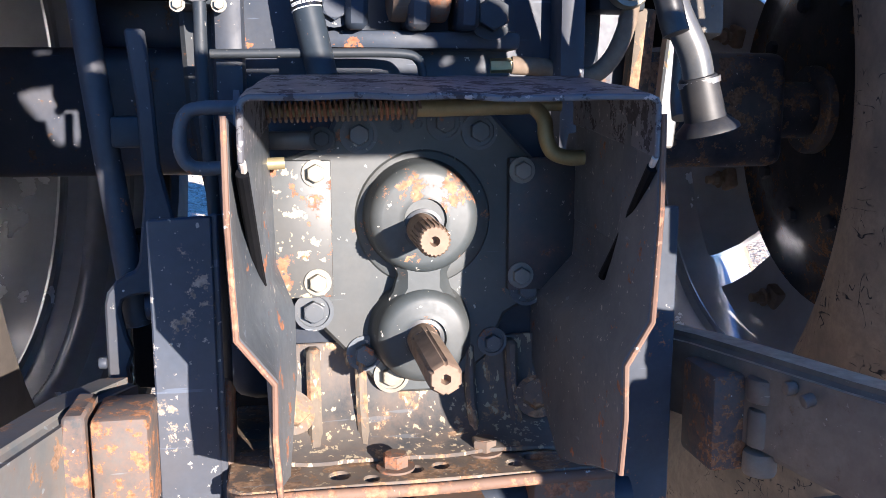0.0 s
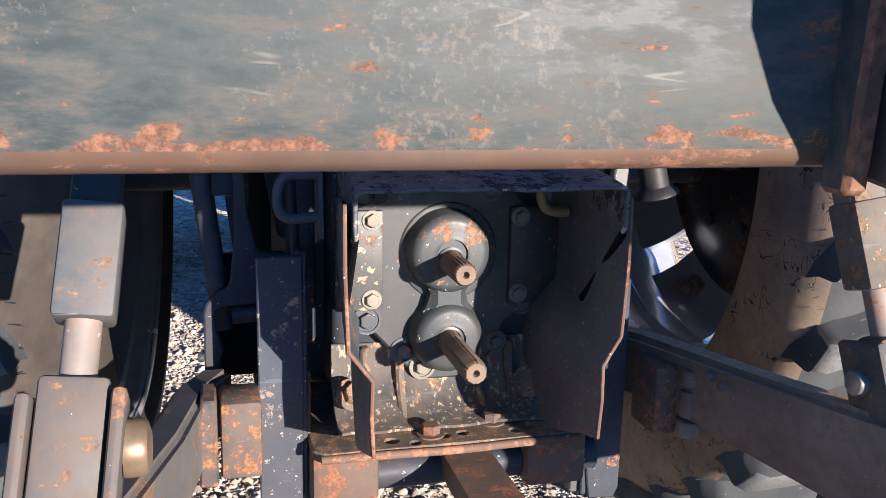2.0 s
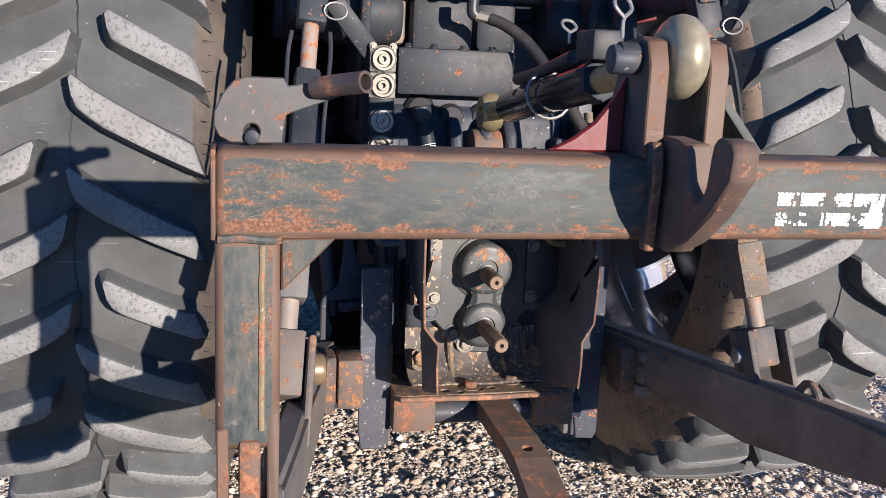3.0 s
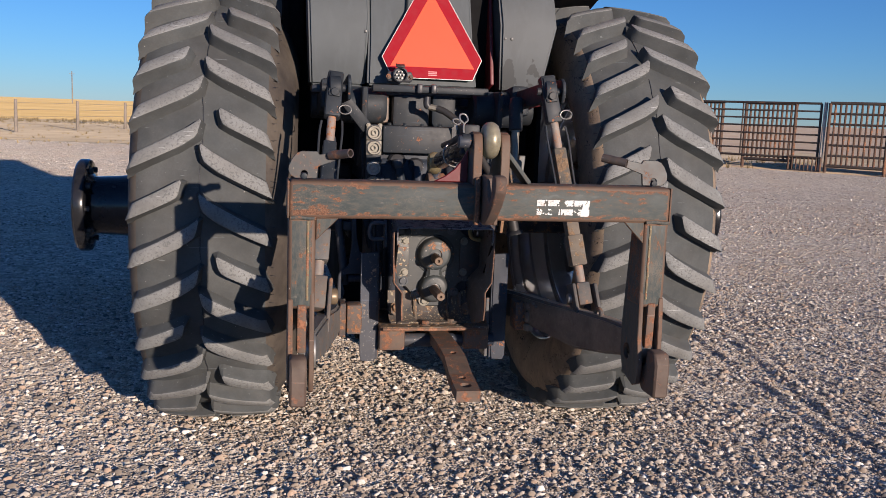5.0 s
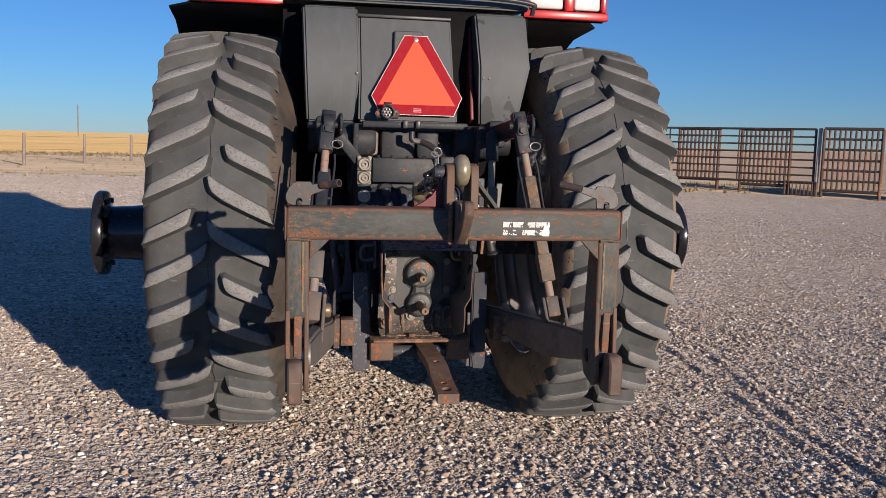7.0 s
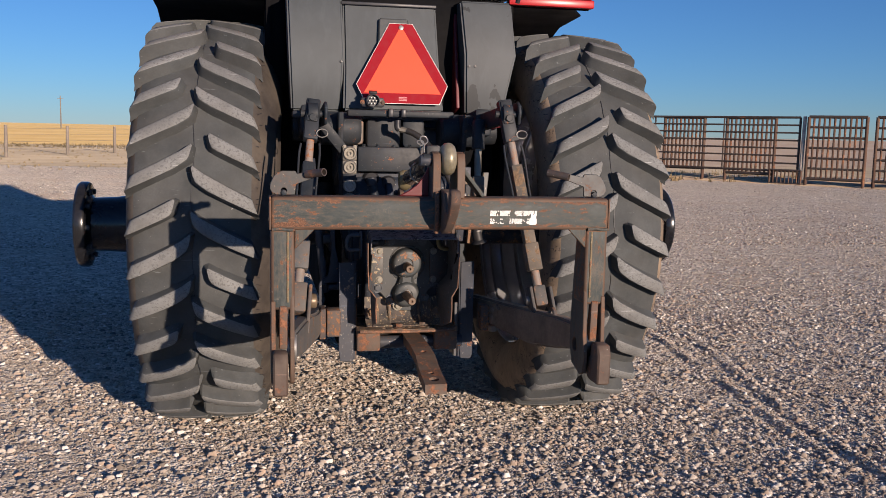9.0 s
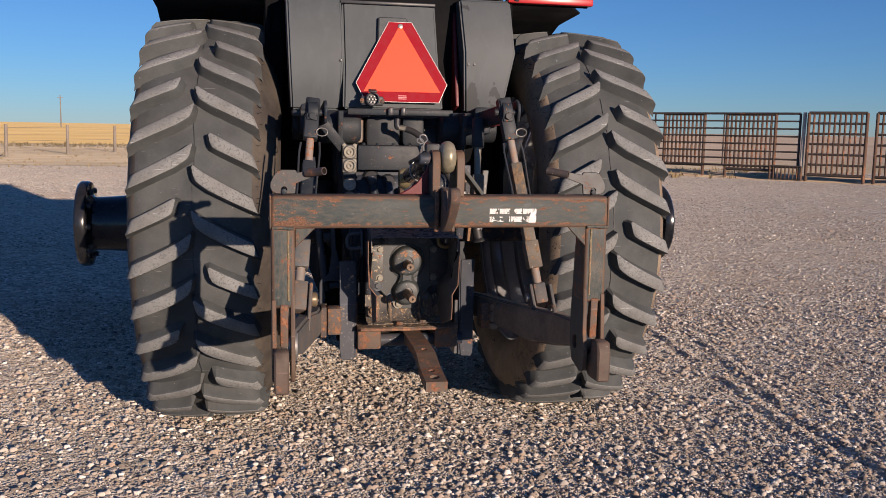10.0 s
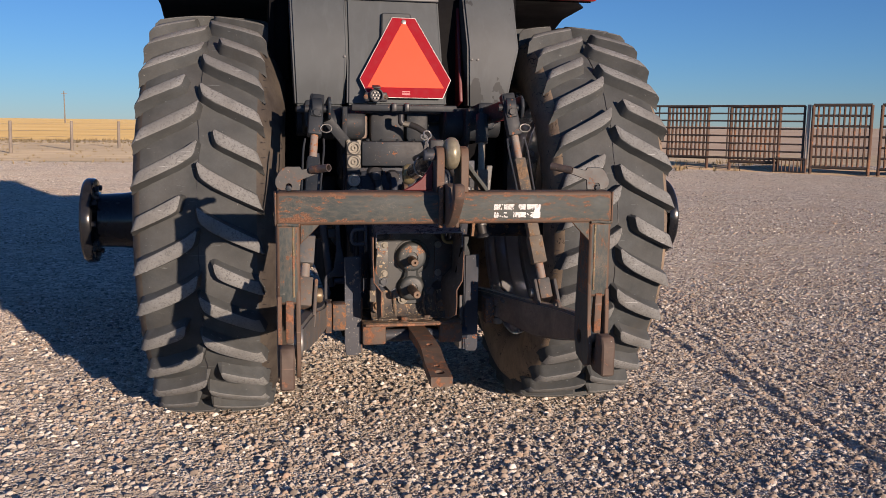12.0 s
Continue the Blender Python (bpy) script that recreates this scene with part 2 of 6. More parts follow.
def stained_plastic(name, base, stain):
    """Moulded plastic with dried water stains low down."""
    m, nt, bsdf = nodes(name)
    v = coords(nt, False)
    sep = nt.nodes.new("ShaderNodeSeparateXYZ")
    nt.links.new(v, sep.inputs[0])
    low = ramp(nt, sep.outputs[2], 1.56, 1.70, 1, 0)
    blot = maths(nt, 'ADD', noise_tex(nt, v, 13, 3, 0.5), maths(nt, 'MULTIPLY', low, 0.17))
    edge = ramp(nt, blot, 0.66, 0.672)
    streak = ramp(nt, noise_tex(nt, v, 26, 4, 0.6, (1, 1, 0.12)), 0.5, 0.75, 0, 0.35)
    grain = noise_tex(nt, v, 240, 4)
    col = mix(nt, ramp(nt, noise_tex(nt, v, 4, 5), 0.35, 0.65), tuple(c * 0.88 for c in base), tuple(c * 1.14 for c in base))
    col = mix(nt, streak, col, tuple(c * 1.6 for c in base))
    col = mix(nt, maths(nt, 'MULTIPLY', edge, stain), col, tuple(c * 0.42 for c in base))
    put_in(nt, col, bsdf.inputs["Base Color"])
    bsdf.inputs["Roughness"].default_value = 0.6
    relief(nt, bsdf, grain, 0.25, 0.0006)
    return m


STAINED = stained_plastic("stained_plastic", (0.061, 0.072, 0.078), 1.0)
STREAKED = stained_plastic("streaked_plastic", (0.060, 0.072, 0.078), 0.0)
WHITE = plain("white_paint", (0.78, 0.77, 0.74), 0.6, 0, 60, 0.08, 0.05)
LENS = plain("lamp_lens", (0.75, 0.76, 0.74), 0.15, 0.2, 30, 0.1, 0.3)
FENCE = worn_paint("rusty_pipe", (0.050, 0.036, 0.032), chips=0.58, flecks=0.8, rust=(0.19, 0.085, 0.045), rough=0.8, scale=0.1)
RUSTBAR = worn_paint("orange_rusted_bar", (0.13, 0.070, 0.045), chips=0.53, flecks=0.8, rust=(0.27, 0.125, 0.065), rough=0.85, scale=0.1)
WOOD = plain("weathered_wood", (0.26, 0.22, 0.18), 0.9, 0, 20, 0.3, 0.4, 0.2, 0.004)


# ---- mesh tools ----
I4 = Matrix.Identity(4)


def link(name, bm, material, parent=None, label="", sharp=38):
    me = bpy.data.meshes.new(name)
    bmesh.ops.recalc_face_normals(bm, faces=bm.faces)
    lim = radians(sharp)
    for e in bm.edges:
        e.smooth = len(e.link_faces) == 2 and e.calc_face_angle(3.0) < lim
    slots = len(material) if isinstance(material, (list, tuple)) else 1
    for f in bm.faces:
        f.smooth = True
        f.material_index = min(f.material_index, slots - 1)
    bm.to_mesh(me)
    bm.free()
    for mt in (material if isinstance(material, (list, tuple)) else [material]):
        me.materials.append(mt)
    ob = new(name, me)
    if parent:
        ob.parent = parent
    if label:
        ob["label"] = label
    return ob


def worn(result):
    """Bevelled edges take the second material of their part, where it has one."""
    for f in result["faces"]:
        f.material_index = 1


def box(bm, centre, size, rot=None, bevel=0.003, seg=2):
    m = Matrix.Translation(centre) @ (rot or I4) @ Matrix.Diagonal((*size, 1))
    r = bmesh.ops.create_cube(bm, size=1, matrix=m)
    if bevel:
        es = list({e for v in r["verts"] for e in v.link_edges})
        worn(bmesh.ops.bevel(bm, geom=es, offset=bevel, segments=seg, affect='EDGES', profile=0.5, clamp_overlap=True))
    return bm


def along(p0, p1):
    d = Vector(p1) - Vector(p0)
    return Matrix.Translation((Vector(p0) + Vector(p1)) / 2) @ d.to_track_quat('Z', 'Y').to_matrix().to_4x4(), d.length


def cyl(bm, p0, p1, r, r2=None, seg=24, bevel=0.0):
    m, h = along(p0, p1)
    res = bmesh.ops.create_cone(bm, cap_ends=True, segments=seg, radius1=r, radius2=r if r2 is None else r2, depth=h, matrix=m)
    if bevel:
        es = {e for v in res["verts"] for e in v.link_edges if any(len(f.verts) > 4 for f in e.link_faces)}
        bmesh.ops.bevel(bm, geom=list(es), offset=bevel, segments=2, affect='EDGES', profile=0.5)
    return bm


def bar(bm, p0, p1, wide, high, bevel=0.004, up=(0, 0, 1)):
    """A rectangular bar from p0 to p1; high lies towards up."""
    a, b = Vector(p0), Vector(p1)
    z = (b - a).normalized()
    x = Vector(up).cross(z).normalized()
    y = z.cross(x)
    m = Matrix.Translation((a + b) / 2) @ Matrix((x, y, z)).transposed().to_4x4()
    r = bmesh.ops.create_cube(bm, size=1, matrix=m @ Matrix.Diagonal((wide, high, (b - a).length, 1)))
    if bevel:
        es = list({e for v in r["verts"] for e in v.link_edges})
        worn(bmesh.ops.bevel(bm, geom=es, offset=bevel, segments=2, affect='EDGES', profile=0.5, clamp_overlap=True))
    return bm


def smooth_path(pts, n=6):
    """Points of a smooth curve through pts."""
    p = [Vector(q) for q in pts]
    p = [2 * p[0] - p[1]] + p + [2 * p[-1] - p[-2]]
    out = []
    for i in range(1, len(p) - 2):
        for k in range(n):
            t = k / n
            out.append(0.5 * (2 * p[i] + (p[i + 1] - p[i - 1]) * t + (2 * p[i - 1] - 5 * p[i] + 4 * p[i + 1] - p[i + 2]) * t * t + (3 * p[i] - p[i - 1] - 3 * p[i + 1] + p[i + 2]) * t ** 3))
    return out + [p[-2]]


def tube(bm, pts, r, seg=12, n=6, taper=None):
    path = smooth_path(pts, n) if n > 1 else [Vector(q) for q in pts]
    t0 = (path[1] - path[0]).normalized()
    x = t0.orthogonal().normalized()
    rings = []
    for i, p in enumerate(path):
        t = (path[min(i + 1, len(path) - 1)] - path[max(i - 1, 0)]).normalized()
        x = (x - t * x.dot(t)).normalized()
        y = t.cross(x)
        rr = r * (1 if taper is None else taper[0] + (taper[1] - taper[0]) * i / (len(path) - 1))
        rings.append([bm.verts.new(p + (x * math.cos(a) + y * math.sin(a)) * rr) for a in (2 * math.pi * k / seg for k in range(seg))])
    for a, b in zip(rings, rings[1:]):
        for k in range(seg):
            bm.faces.new((a[k], a[(k + 1) % seg], b[(k + 1) % seg], b[k]))
    bm.faces.new(rings[0][::-1])
    bm.faces.new(rings[-1])
    return bm


def lathe(bm, profile, m=I4, seg=48, closed=False):
    """Revolve (radius, height) pairs round the local z axis."""
    rings = []
    for r, h in profile:
        rings.append([bm.verts.new(m @ Vector((r * math.cos(2 * math.pi * k / seg), r * math.sin(2 * math.pi * k / seg), h))) for k in range(seg)])
    pairs = list(zip(rings, rings[1:])) + ([(rings[-1], rings[0])] if closed else [])
    for a, b in pairs:
        for k in range(seg):
            bm.faces.new((a[k], a[(k + 1) % seg], b[(k + 1) % seg], b[k]))
    if not closed:
        bm.faces.new(rings[0][::-1])
        bm.faces.new(rings[-1])
    return bm


def sector(bm, profile, m, a0, a1, seg=12):
    """Part of a turned ring: a closed (radius, height) loop swept from angle a0 to a1."""
    rings = []
    for k in range(seg + 1):
        a = a0 + (a1 - a0) * k / seg
        rings.append([bm.verts.new(m @ Vector((r * math.cos(a), r * math.sin(a), h))) for r, h in profile])
    n = len(profile)
    for p, q in zip(rings, rings[1:]):
        for k in range(n):
            bm.faces.new((p[k], p[(k + 1) % n], q[(k + 1) % n], q[k]))
    bm.faces.new(rings[0][::-1])
    bm.faces.new(rings[-1])
    return bm


def plate(bm, outline, thick, m=I4, holes=(), bevel=0.0):
    """A flat plate: outline in the local xy plane, thickness along +z, with round or polygonal holes through it."""
    t = bmesh.new()
    loops = [outline] + [h if isinstance(h, list) else [(h[0] + h[2] * math.cos(2 * math.pi * k / 16), h[1] + h[2] * math.sin(2 * math.pi * k / 16)) for k in range(16)] for h in holes]
    es = []
    for lp in loops:
        vs = [t.verts.new((x, y, 0)) for x, y in lp]
        es += [t.edges.new((vs[k], vs[(k + 1) % len(vs)])) for k in range(len(vs))]
    bmesh.ops.triangle_fill(t, edges=es, use_beauty=True, use_dissolve=False)
    bmesh.ops.recalc_face_normals(t, faces=t.faces)
    r = bmesh.ops.extrude_face_region(t, geom=list(t.faces))
    bmesh.ops.translate(t, verts=[v for v in r["geom"] if isinstance(v, bmesh.types.BMVert)], vec=(0, 0, thick))
    bmesh.ops.recalc_face_normals(t, faces=t.faces)
    if bevel:
        rim = [e for e in t.edges if len(e.link_faces) == 2 and e.calc_face_angle(0) > 0.5]
        bmesh.ops.bevel(t, geom=rim, offset=bevel, segments=1, affect='EDGES', clamp_overlap=True)
        t.normal_update()
        for f in t.faces:
            f.material_index = 1 if abs(f.normal.z) < 0.95 else 0
    bmesh.ops.transform(t, matrix=m, verts=t.verts)
    tmp = bpy.data.meshes.new("tmp")
    t.to_mesh(tmp)
    t.free()
    bm.from_mesh(tmp)
    bpy.data.meshes.remove(tmp)
    return bm


# local xy plane stood up: x stays, y becomes z, thickness goes towards -y (rear of the tractor)
def upright(y):
    return Matrix(((1, 0, 0, 0), (0, 0, -1, y), (0, 1, 0, 0), (0, 0, 0, 1)))


# local x becomes y (ahead), local y becomes z, thickness goes towards +x
def sideways(x):
    return Matrix(((0, 0, 1, x), (1, 0, 0, 0), (0, 1, 0, 0), (0, 0, 0, 1)))


def hexbolt(bm, at, r=0.011, h=0.008, axis=(0, -1, 0), washer=True):
    a, d = Vector(at), Vector(axis)
    if washer:
        cyl(bm, a, a + d * 0.0025, r * 1.45, seg=20)
        a = a + d * 0.0025
    cyl(bm, a, a + d * h, r, seg=6, bevel=r * 0.12)
    cyl(bm, a + d * h, a + d * (h + 0.0006), r * 0.8, seg=16)
    return bm


B = bmesh.new
WORLD = {}


def under(ob, parent):
    """Parent ob to parent, keeping ob's coordinates as they are in the world."""
    ob.parent = parent
    ob.matrix_parent_inverse = WORLD.get(parent.name, I4).inverted()
    return ob


def part(name, bm, material, parent, label=""):
    return under(link(name, bm, material, None, label), parent)


def thing(name, label, category, at=(0, 0, 0), group=""):
    ob = new(name)
    ob.location = at
    ob.empty_display_size = 0.05
    WORLD[ob.name] = Matrix.Translation(at)
    return tagged(ob, label, category, group)


# ---- ground and distance ----
def gravel_material():
    m, nt, bsdf = nodes("gravel")
    v = coords(nt, False)
    cells = []
    for scale in (34, 75, 15):
        vor = nt.nodes.new("ShaderNodeTexVoronoi")
        vor.inputs["Scale"].default_value = scale
        nt.links.new(v, vor.inputs["Vector"])
        sep = nt.nodes.new("ShaderNodeSeparateColor")
        nt.links.new(vor.outputs["Color"], sep.inputs[0])
        cells.append((vor.outputs["Distance"], sep.outputs[0], sep.outputs[1]))
    stone = mix(nt, cells[0][1], (0.15, 0.122, 0.095), (0.98, 0.90, 0.77))
    stone = mix(nt, ramp(nt, cells[0][2], 0.6, 1.0, 0, 0.6), stone, (0.42, 0.37, 0.33))
    small = mix(nt, cells[1][1], (0.22, 0.175, 0.13), (0.93, 0.82, 0.66))
    col = mix(nt, 0.36, stone, small)
    col = mix(nt, ramp(nt, cells[2][1], 0.82, 0.90, 0, 0.55), col, (0.90, 0.82, 0.71))
    col = mix(nt, ramp(nt, cells[2][2], 0.82, 0.90, 0, 0.5), col, (0.20, 0.165, 0.14))
    dirt = ramp(nt, noise_tex(nt, v, 0.8, 6, 0.65), 0.48, 0.66, 0, 0.6)
    col = mix(nt, dirt, col, (0.53, 0.42, 0.31))
    col = mix(nt, ramp(nt, noise_tex(nt, v, 0.12, 3), 0.38, 0.62, 0, 0.28), col, (0.80, 0.70, 0.55))
    put_in(nt, col, bsdf.inputs["Base Color"])
    bsdf.inputs["Roughness"].default_value = 0.95
    bsdf.inputs["Diffuse Roughness"].default_value = 1.0
    h = maths(nt, 'ADD', maths(nt, 'MULTIPLY', cells[0][0], -1.0), maths(nt, 'MULTIPLY', cells[1][0], -0.5))
    h = maths(nt, 'ADD', h, maths(nt, 'MULTIPLY', cells[2][0], -1.3))
    relief(nt, bsdf, h, 0.8, 0.024)
    return m


def field_material(name, a, b, scale):
    m, nt, bsdf = nodes(name)
    v = coords(nt, False)
    f = noise_tex(nt, v, scale, 8, 0.7, (0.25, 1, 1))
    g = noise_tex(nt, v, scale * 0.06, 4)
    col = mix(nt, ramp(nt, maths(nt, 'MULTIPLY', maths(nt, 'ADD', f, g), 0.5), 0.4, 0.6), a, b)
    put_in(nt, col, bsdf.inputs["Base Color"])
    bsdf.inputs["Roughness"].default_value = 1.0
    bsdf.inputs["Diffuse Roughness"].default_value = 1.0
    relief(nt, bsdf, f, 0.5, 0.1)
    return m


GRAVEL = gravel_material()


RUTS = [((2.22, 3.5), (2.08, 2.15), (1.98, 1.45), (1.90, 0.6)), ((2.48, 3.4), (2.31, 2.5), (2.10, 1.34), (2.02, 0.5))]


def segment_gap(p, a, c):
    d = (c[0] - a[0], c[1] - a[1])
    t = max(0, min(1, ((p[0] - a[0]) * d[0] + (p[1] - a[1]) * d[1]) / (d[0] ** 2 + d[1] ** 2)))
    return math.hypot(p[0] - a[0] - t * d[0], p[1] - a[1] - t * d[1])


def lie(x, y):
    """Height of the ground: slight swells and the ridges that tyres pushed up."""
    if not (-9 < x < 13 and -5 < y < 21):
        return -0.004
    h = -0.004 + 0.006 * noise.noise((x * 1.1, y * 1.1, 2.2)) + 0.0022 * noise.noise((x * 4.1, y * 4.1, 7.7))
    for rut in RUTS:
        g = min(segment_gap((x, y), p, q) for p, q in zip(rut, rut[1:]))
        if g < 0.16:
            h += (0.009 * math.exp(-(g / 0.026) ** 2) - 0.004 * math.exp(-((g - 0.06) / 0.028) ** 2)) * (0.85 + 0.9 * noise.noise((x * 5, y * 5, 1.0)))
    return h


def steps(lo, hi, fine):
    return [-4500, -1500, -400, -100, -40, -15] + [lo + fine * k for k in range(int((hi - lo) / fine) + 1)] + [hi + 10, hi + 40, 100, 400, 1500, 4500]


_bm = B()
_xs = sorted(set(steps(-9.0, 13.0, 0.08)) | {1.60 + 0.018 * k for k in range(60)})
_grid = [[_bm.verts.new((x, y, lie(x, y))) for x in _xs] for y in steps(-5.0, 21.0, 0.08)]
for _a, _b in zip(_grid, _grid[1:]):
    for _k in range(len(_a) - 1):
        _bm.faces.new((_a[_k], _a[_k + 1], _b[_k + 1], _b[_k]))
ground = tagged(link("ground", _bm, GRAVEL), "pale crushed gravel yard with patches of bare dirt", "ground", kind="structure")

DRYDIRT = field_material("dry_dirt", (0.25, 0.21, 0.145), (0.45, 0.37, 0.255), 1.2)
STRAW = field_material("cut_straw", (0.40, 0.275, 0.095), (0.55, 0.40, 0.175), 0.35)


def band(name, ys, xs, material, label, category, z):
    """A strip of land across the view with ragged near edge; xs: its ends near and far."""
    bm = B()
    lo, hi = [], []
    for i in range(161):
        x, x2 = xs[0] + (xs[1] - xs[0]) * i / 160, xs[2] + (xs[3] - xs[2]) * i / 160
        lo.append(bm.verts.new((x, ys[0] + ys[2] * noise.noise((x * 0.11, 3.3, ys[0])), z)))
        hi.append(bm.verts.new((x2, ys[1], z)))
    for i in range(160):
        bm.faces.new((lo[i], lo[i + 1], hi[i + 1], hi[i]))
    return tagged(link(name, bm, material), label, category, kind="structure")


TILLED = field_material("tilled_soil", (0.30, 0.235, 0.175), (0.40, 0.32, 0.24), 0.5)
band("dirt_verge", (30.0, 4000, 2.4), (-500, 600, -2000, 2400), DRYDIRT, "bare dry dirt verge with sparse weeds", "ground", 0.006)
band("tilled_field", (40, 4100, 2), (8, 700, 820, 3800), TILLED, "brown tilled field beyond the corral", "field", 0.012)
band("stubble_field", (62, 4200, 3), (-500, 12, -2600, 840), STRAW, "golden stubble field reaching the horizon", "field", 0.02)

# ---- tractor ----
RUSTB = worn_paint("black_cast_with_rust", (0.013, 0.015, 0.021), chips=0.545, flecks=0.75, rust=(0.16, 0.09, 0.05), dust=0.22, rough=0.35, scale=0.8, spec=0.35)
AXLE = worn_paint("axle_paint", (0.022, 0.032, 0.055), chips=0.57, flecks=0.70, rust=(0.14, 0.085, 0.055), dust=0.2, rough=0.45)
tractor = thing("tractor", "grey and red row-crop farm tractor parked on gravel", "tractor", (0, 2.06, 0))
WX = Matrix(((0, 0, 1, 0), (1, 0, 0, 0), (0, 1, 0, 0), (0, 0, 0, 1)))  # lathe axis along x


def tyre_radius(u):
    """Radius at which lug tops stand, across the tread."""
    return 0.980 - 0.33 * u * u


def lug_mesh(side, start):
    """One lug of the tread, from near the middle to the shoulder, in the wheel's own axes."""
    bm = B()
    path = [(start, 0.58), (start + 0.007, 0.86), (start + 0.020, 1.0)] + [(u, 1.0) for u in (0.055, 0.10, 0.15, 0.195, 0.232, 0.250) if u > start + 0.03]
    rings = []
    for i, (u, full) in enumerate(path):
        last = i == len(path) - 1
        s = 0.024 + 0.68 * (0.83 * u - 0.35 * u * u) - 0.010 * max(0, 0.05 - u) / 0.05
        top = tyre_radius(u) - 0.004 * (1 - full) if not last else 0.945
        base = 0.918 - 0.35 * u * u if not last else 0.885
        w = (0.043 - 0.010 * u / 0.25) * full
        ring = []
        for r, ds in ((base - 0.012, w + 0.020), (base + 0.010, w + 0.006), (top - 0.012, w + 0.001), (top - 0.003, w - 0.003), (top, w - 0.010), (top, -w + 0.010), (top - 0.003, -w + 0.003), (top - 0.012, -w - 0.001), (base + 0.010, -w - 0.006), (base - 0.012, -w - 0.020)):
            du = (-0.014 if r < 0.93 else -0.004 if r < top - 0.008 else 0.0) if i == 0 else 0.0
            phi = -(s + ds) / 0.96
            ring.append(bm.verts.new((side * max(-0.012, u + du + ds * (0.35 if i > 1 else 0.22)), -r * math.cos(phi), r * math.sin(phi))))
        rings.append(ring)
    for p, q in zip(rings, rings[1:]):
        for k in range(9):
            f = bm.faces.new((p[k], p[k + 1], q[k + 1], q[k]))
            f.material_index = 1 if k in (3, 4, 5) else 0
    bm.faces.new(rings[0])
    bm.faces.new(rings[-1])
    bmesh.ops.recalc_face_normals(bm, faces=bm.faces)
    for f in bm.faces:
        f.smooth = True
    for e in bm.edges:
        e.smooth = len(e.link_faces) == 2 and e.calc_face_angle(3) < 0.75
    me = bpy.data.meshes.new("tread_lug")
    bm.to_mesh(me)
    bm.free()
    me.materials.append(RUBBER)
    me.materials.append(LUGTOP)
    return me


LUGS = {(sd, st): lug_mesh(sd, st) for sd in (-1, 1) for st in (0.004, 0.066)}
TYRE_PROFILE = [(0.640, -0.222), (0.665, -0.250), (0.71, -0.275), (0.77, -0.284), (0.83, -0.274), (0.872, -0.258), (0.898, -0.233), (0.912, -0.18), (0.922, -0.10), (0.925, 0),
                (0.922, 0.10), (0.912, 0.18), (0.898, 0.233), (0.872, 0.258), (0.83, 0.274), (0.77, 0.284), (0.71, 0.275), (0.665, 0.250), (0.640, 0.222), (0.62, 0.15), (0.62, -0.15)]
RIM_PROFILE = [(r + 0.035, h) for r, h in ((0.622, -0.226), (0.622, -0.214), (0.604, -0.208), (0.600, -0.175), (0.575, -0.16), (0.555, -0.10), (0.555, 0.10), (0.575, 0.16), (0.600, 0.175), (0.604, 0.208), (0.622, 0.214), (0.622, 0.226),
               (0.606, 0.224), (0.597, 0.216), (0.601, 0.211), (0.593, 0.204), (0.590, 0.192), (0.588, 0.165), (0.574, 0.150), (0.566, 0.118), (0.560, 0.112), (0.542, 0.104), (0.538, 0.085), (0.538, -0.085), (0.542, -0.104), (0.560, -0.112), (0.566, -0.118), (0.574, -0.150), (0.588, -0.165), (0.590, -0.192), (0.593, -0.204), (0.601, -0.211), (0.597, -0.216), (0.606, -0.224))]


# Left tyre's walls only: a darker rubber with their shade put into it.
SHADEWALL = plain("shaded_tyre_wall", (0.060, 0.050, 0.042), 0.8, 0, 26, 0.3, 0.25, 0.2, 0.002)


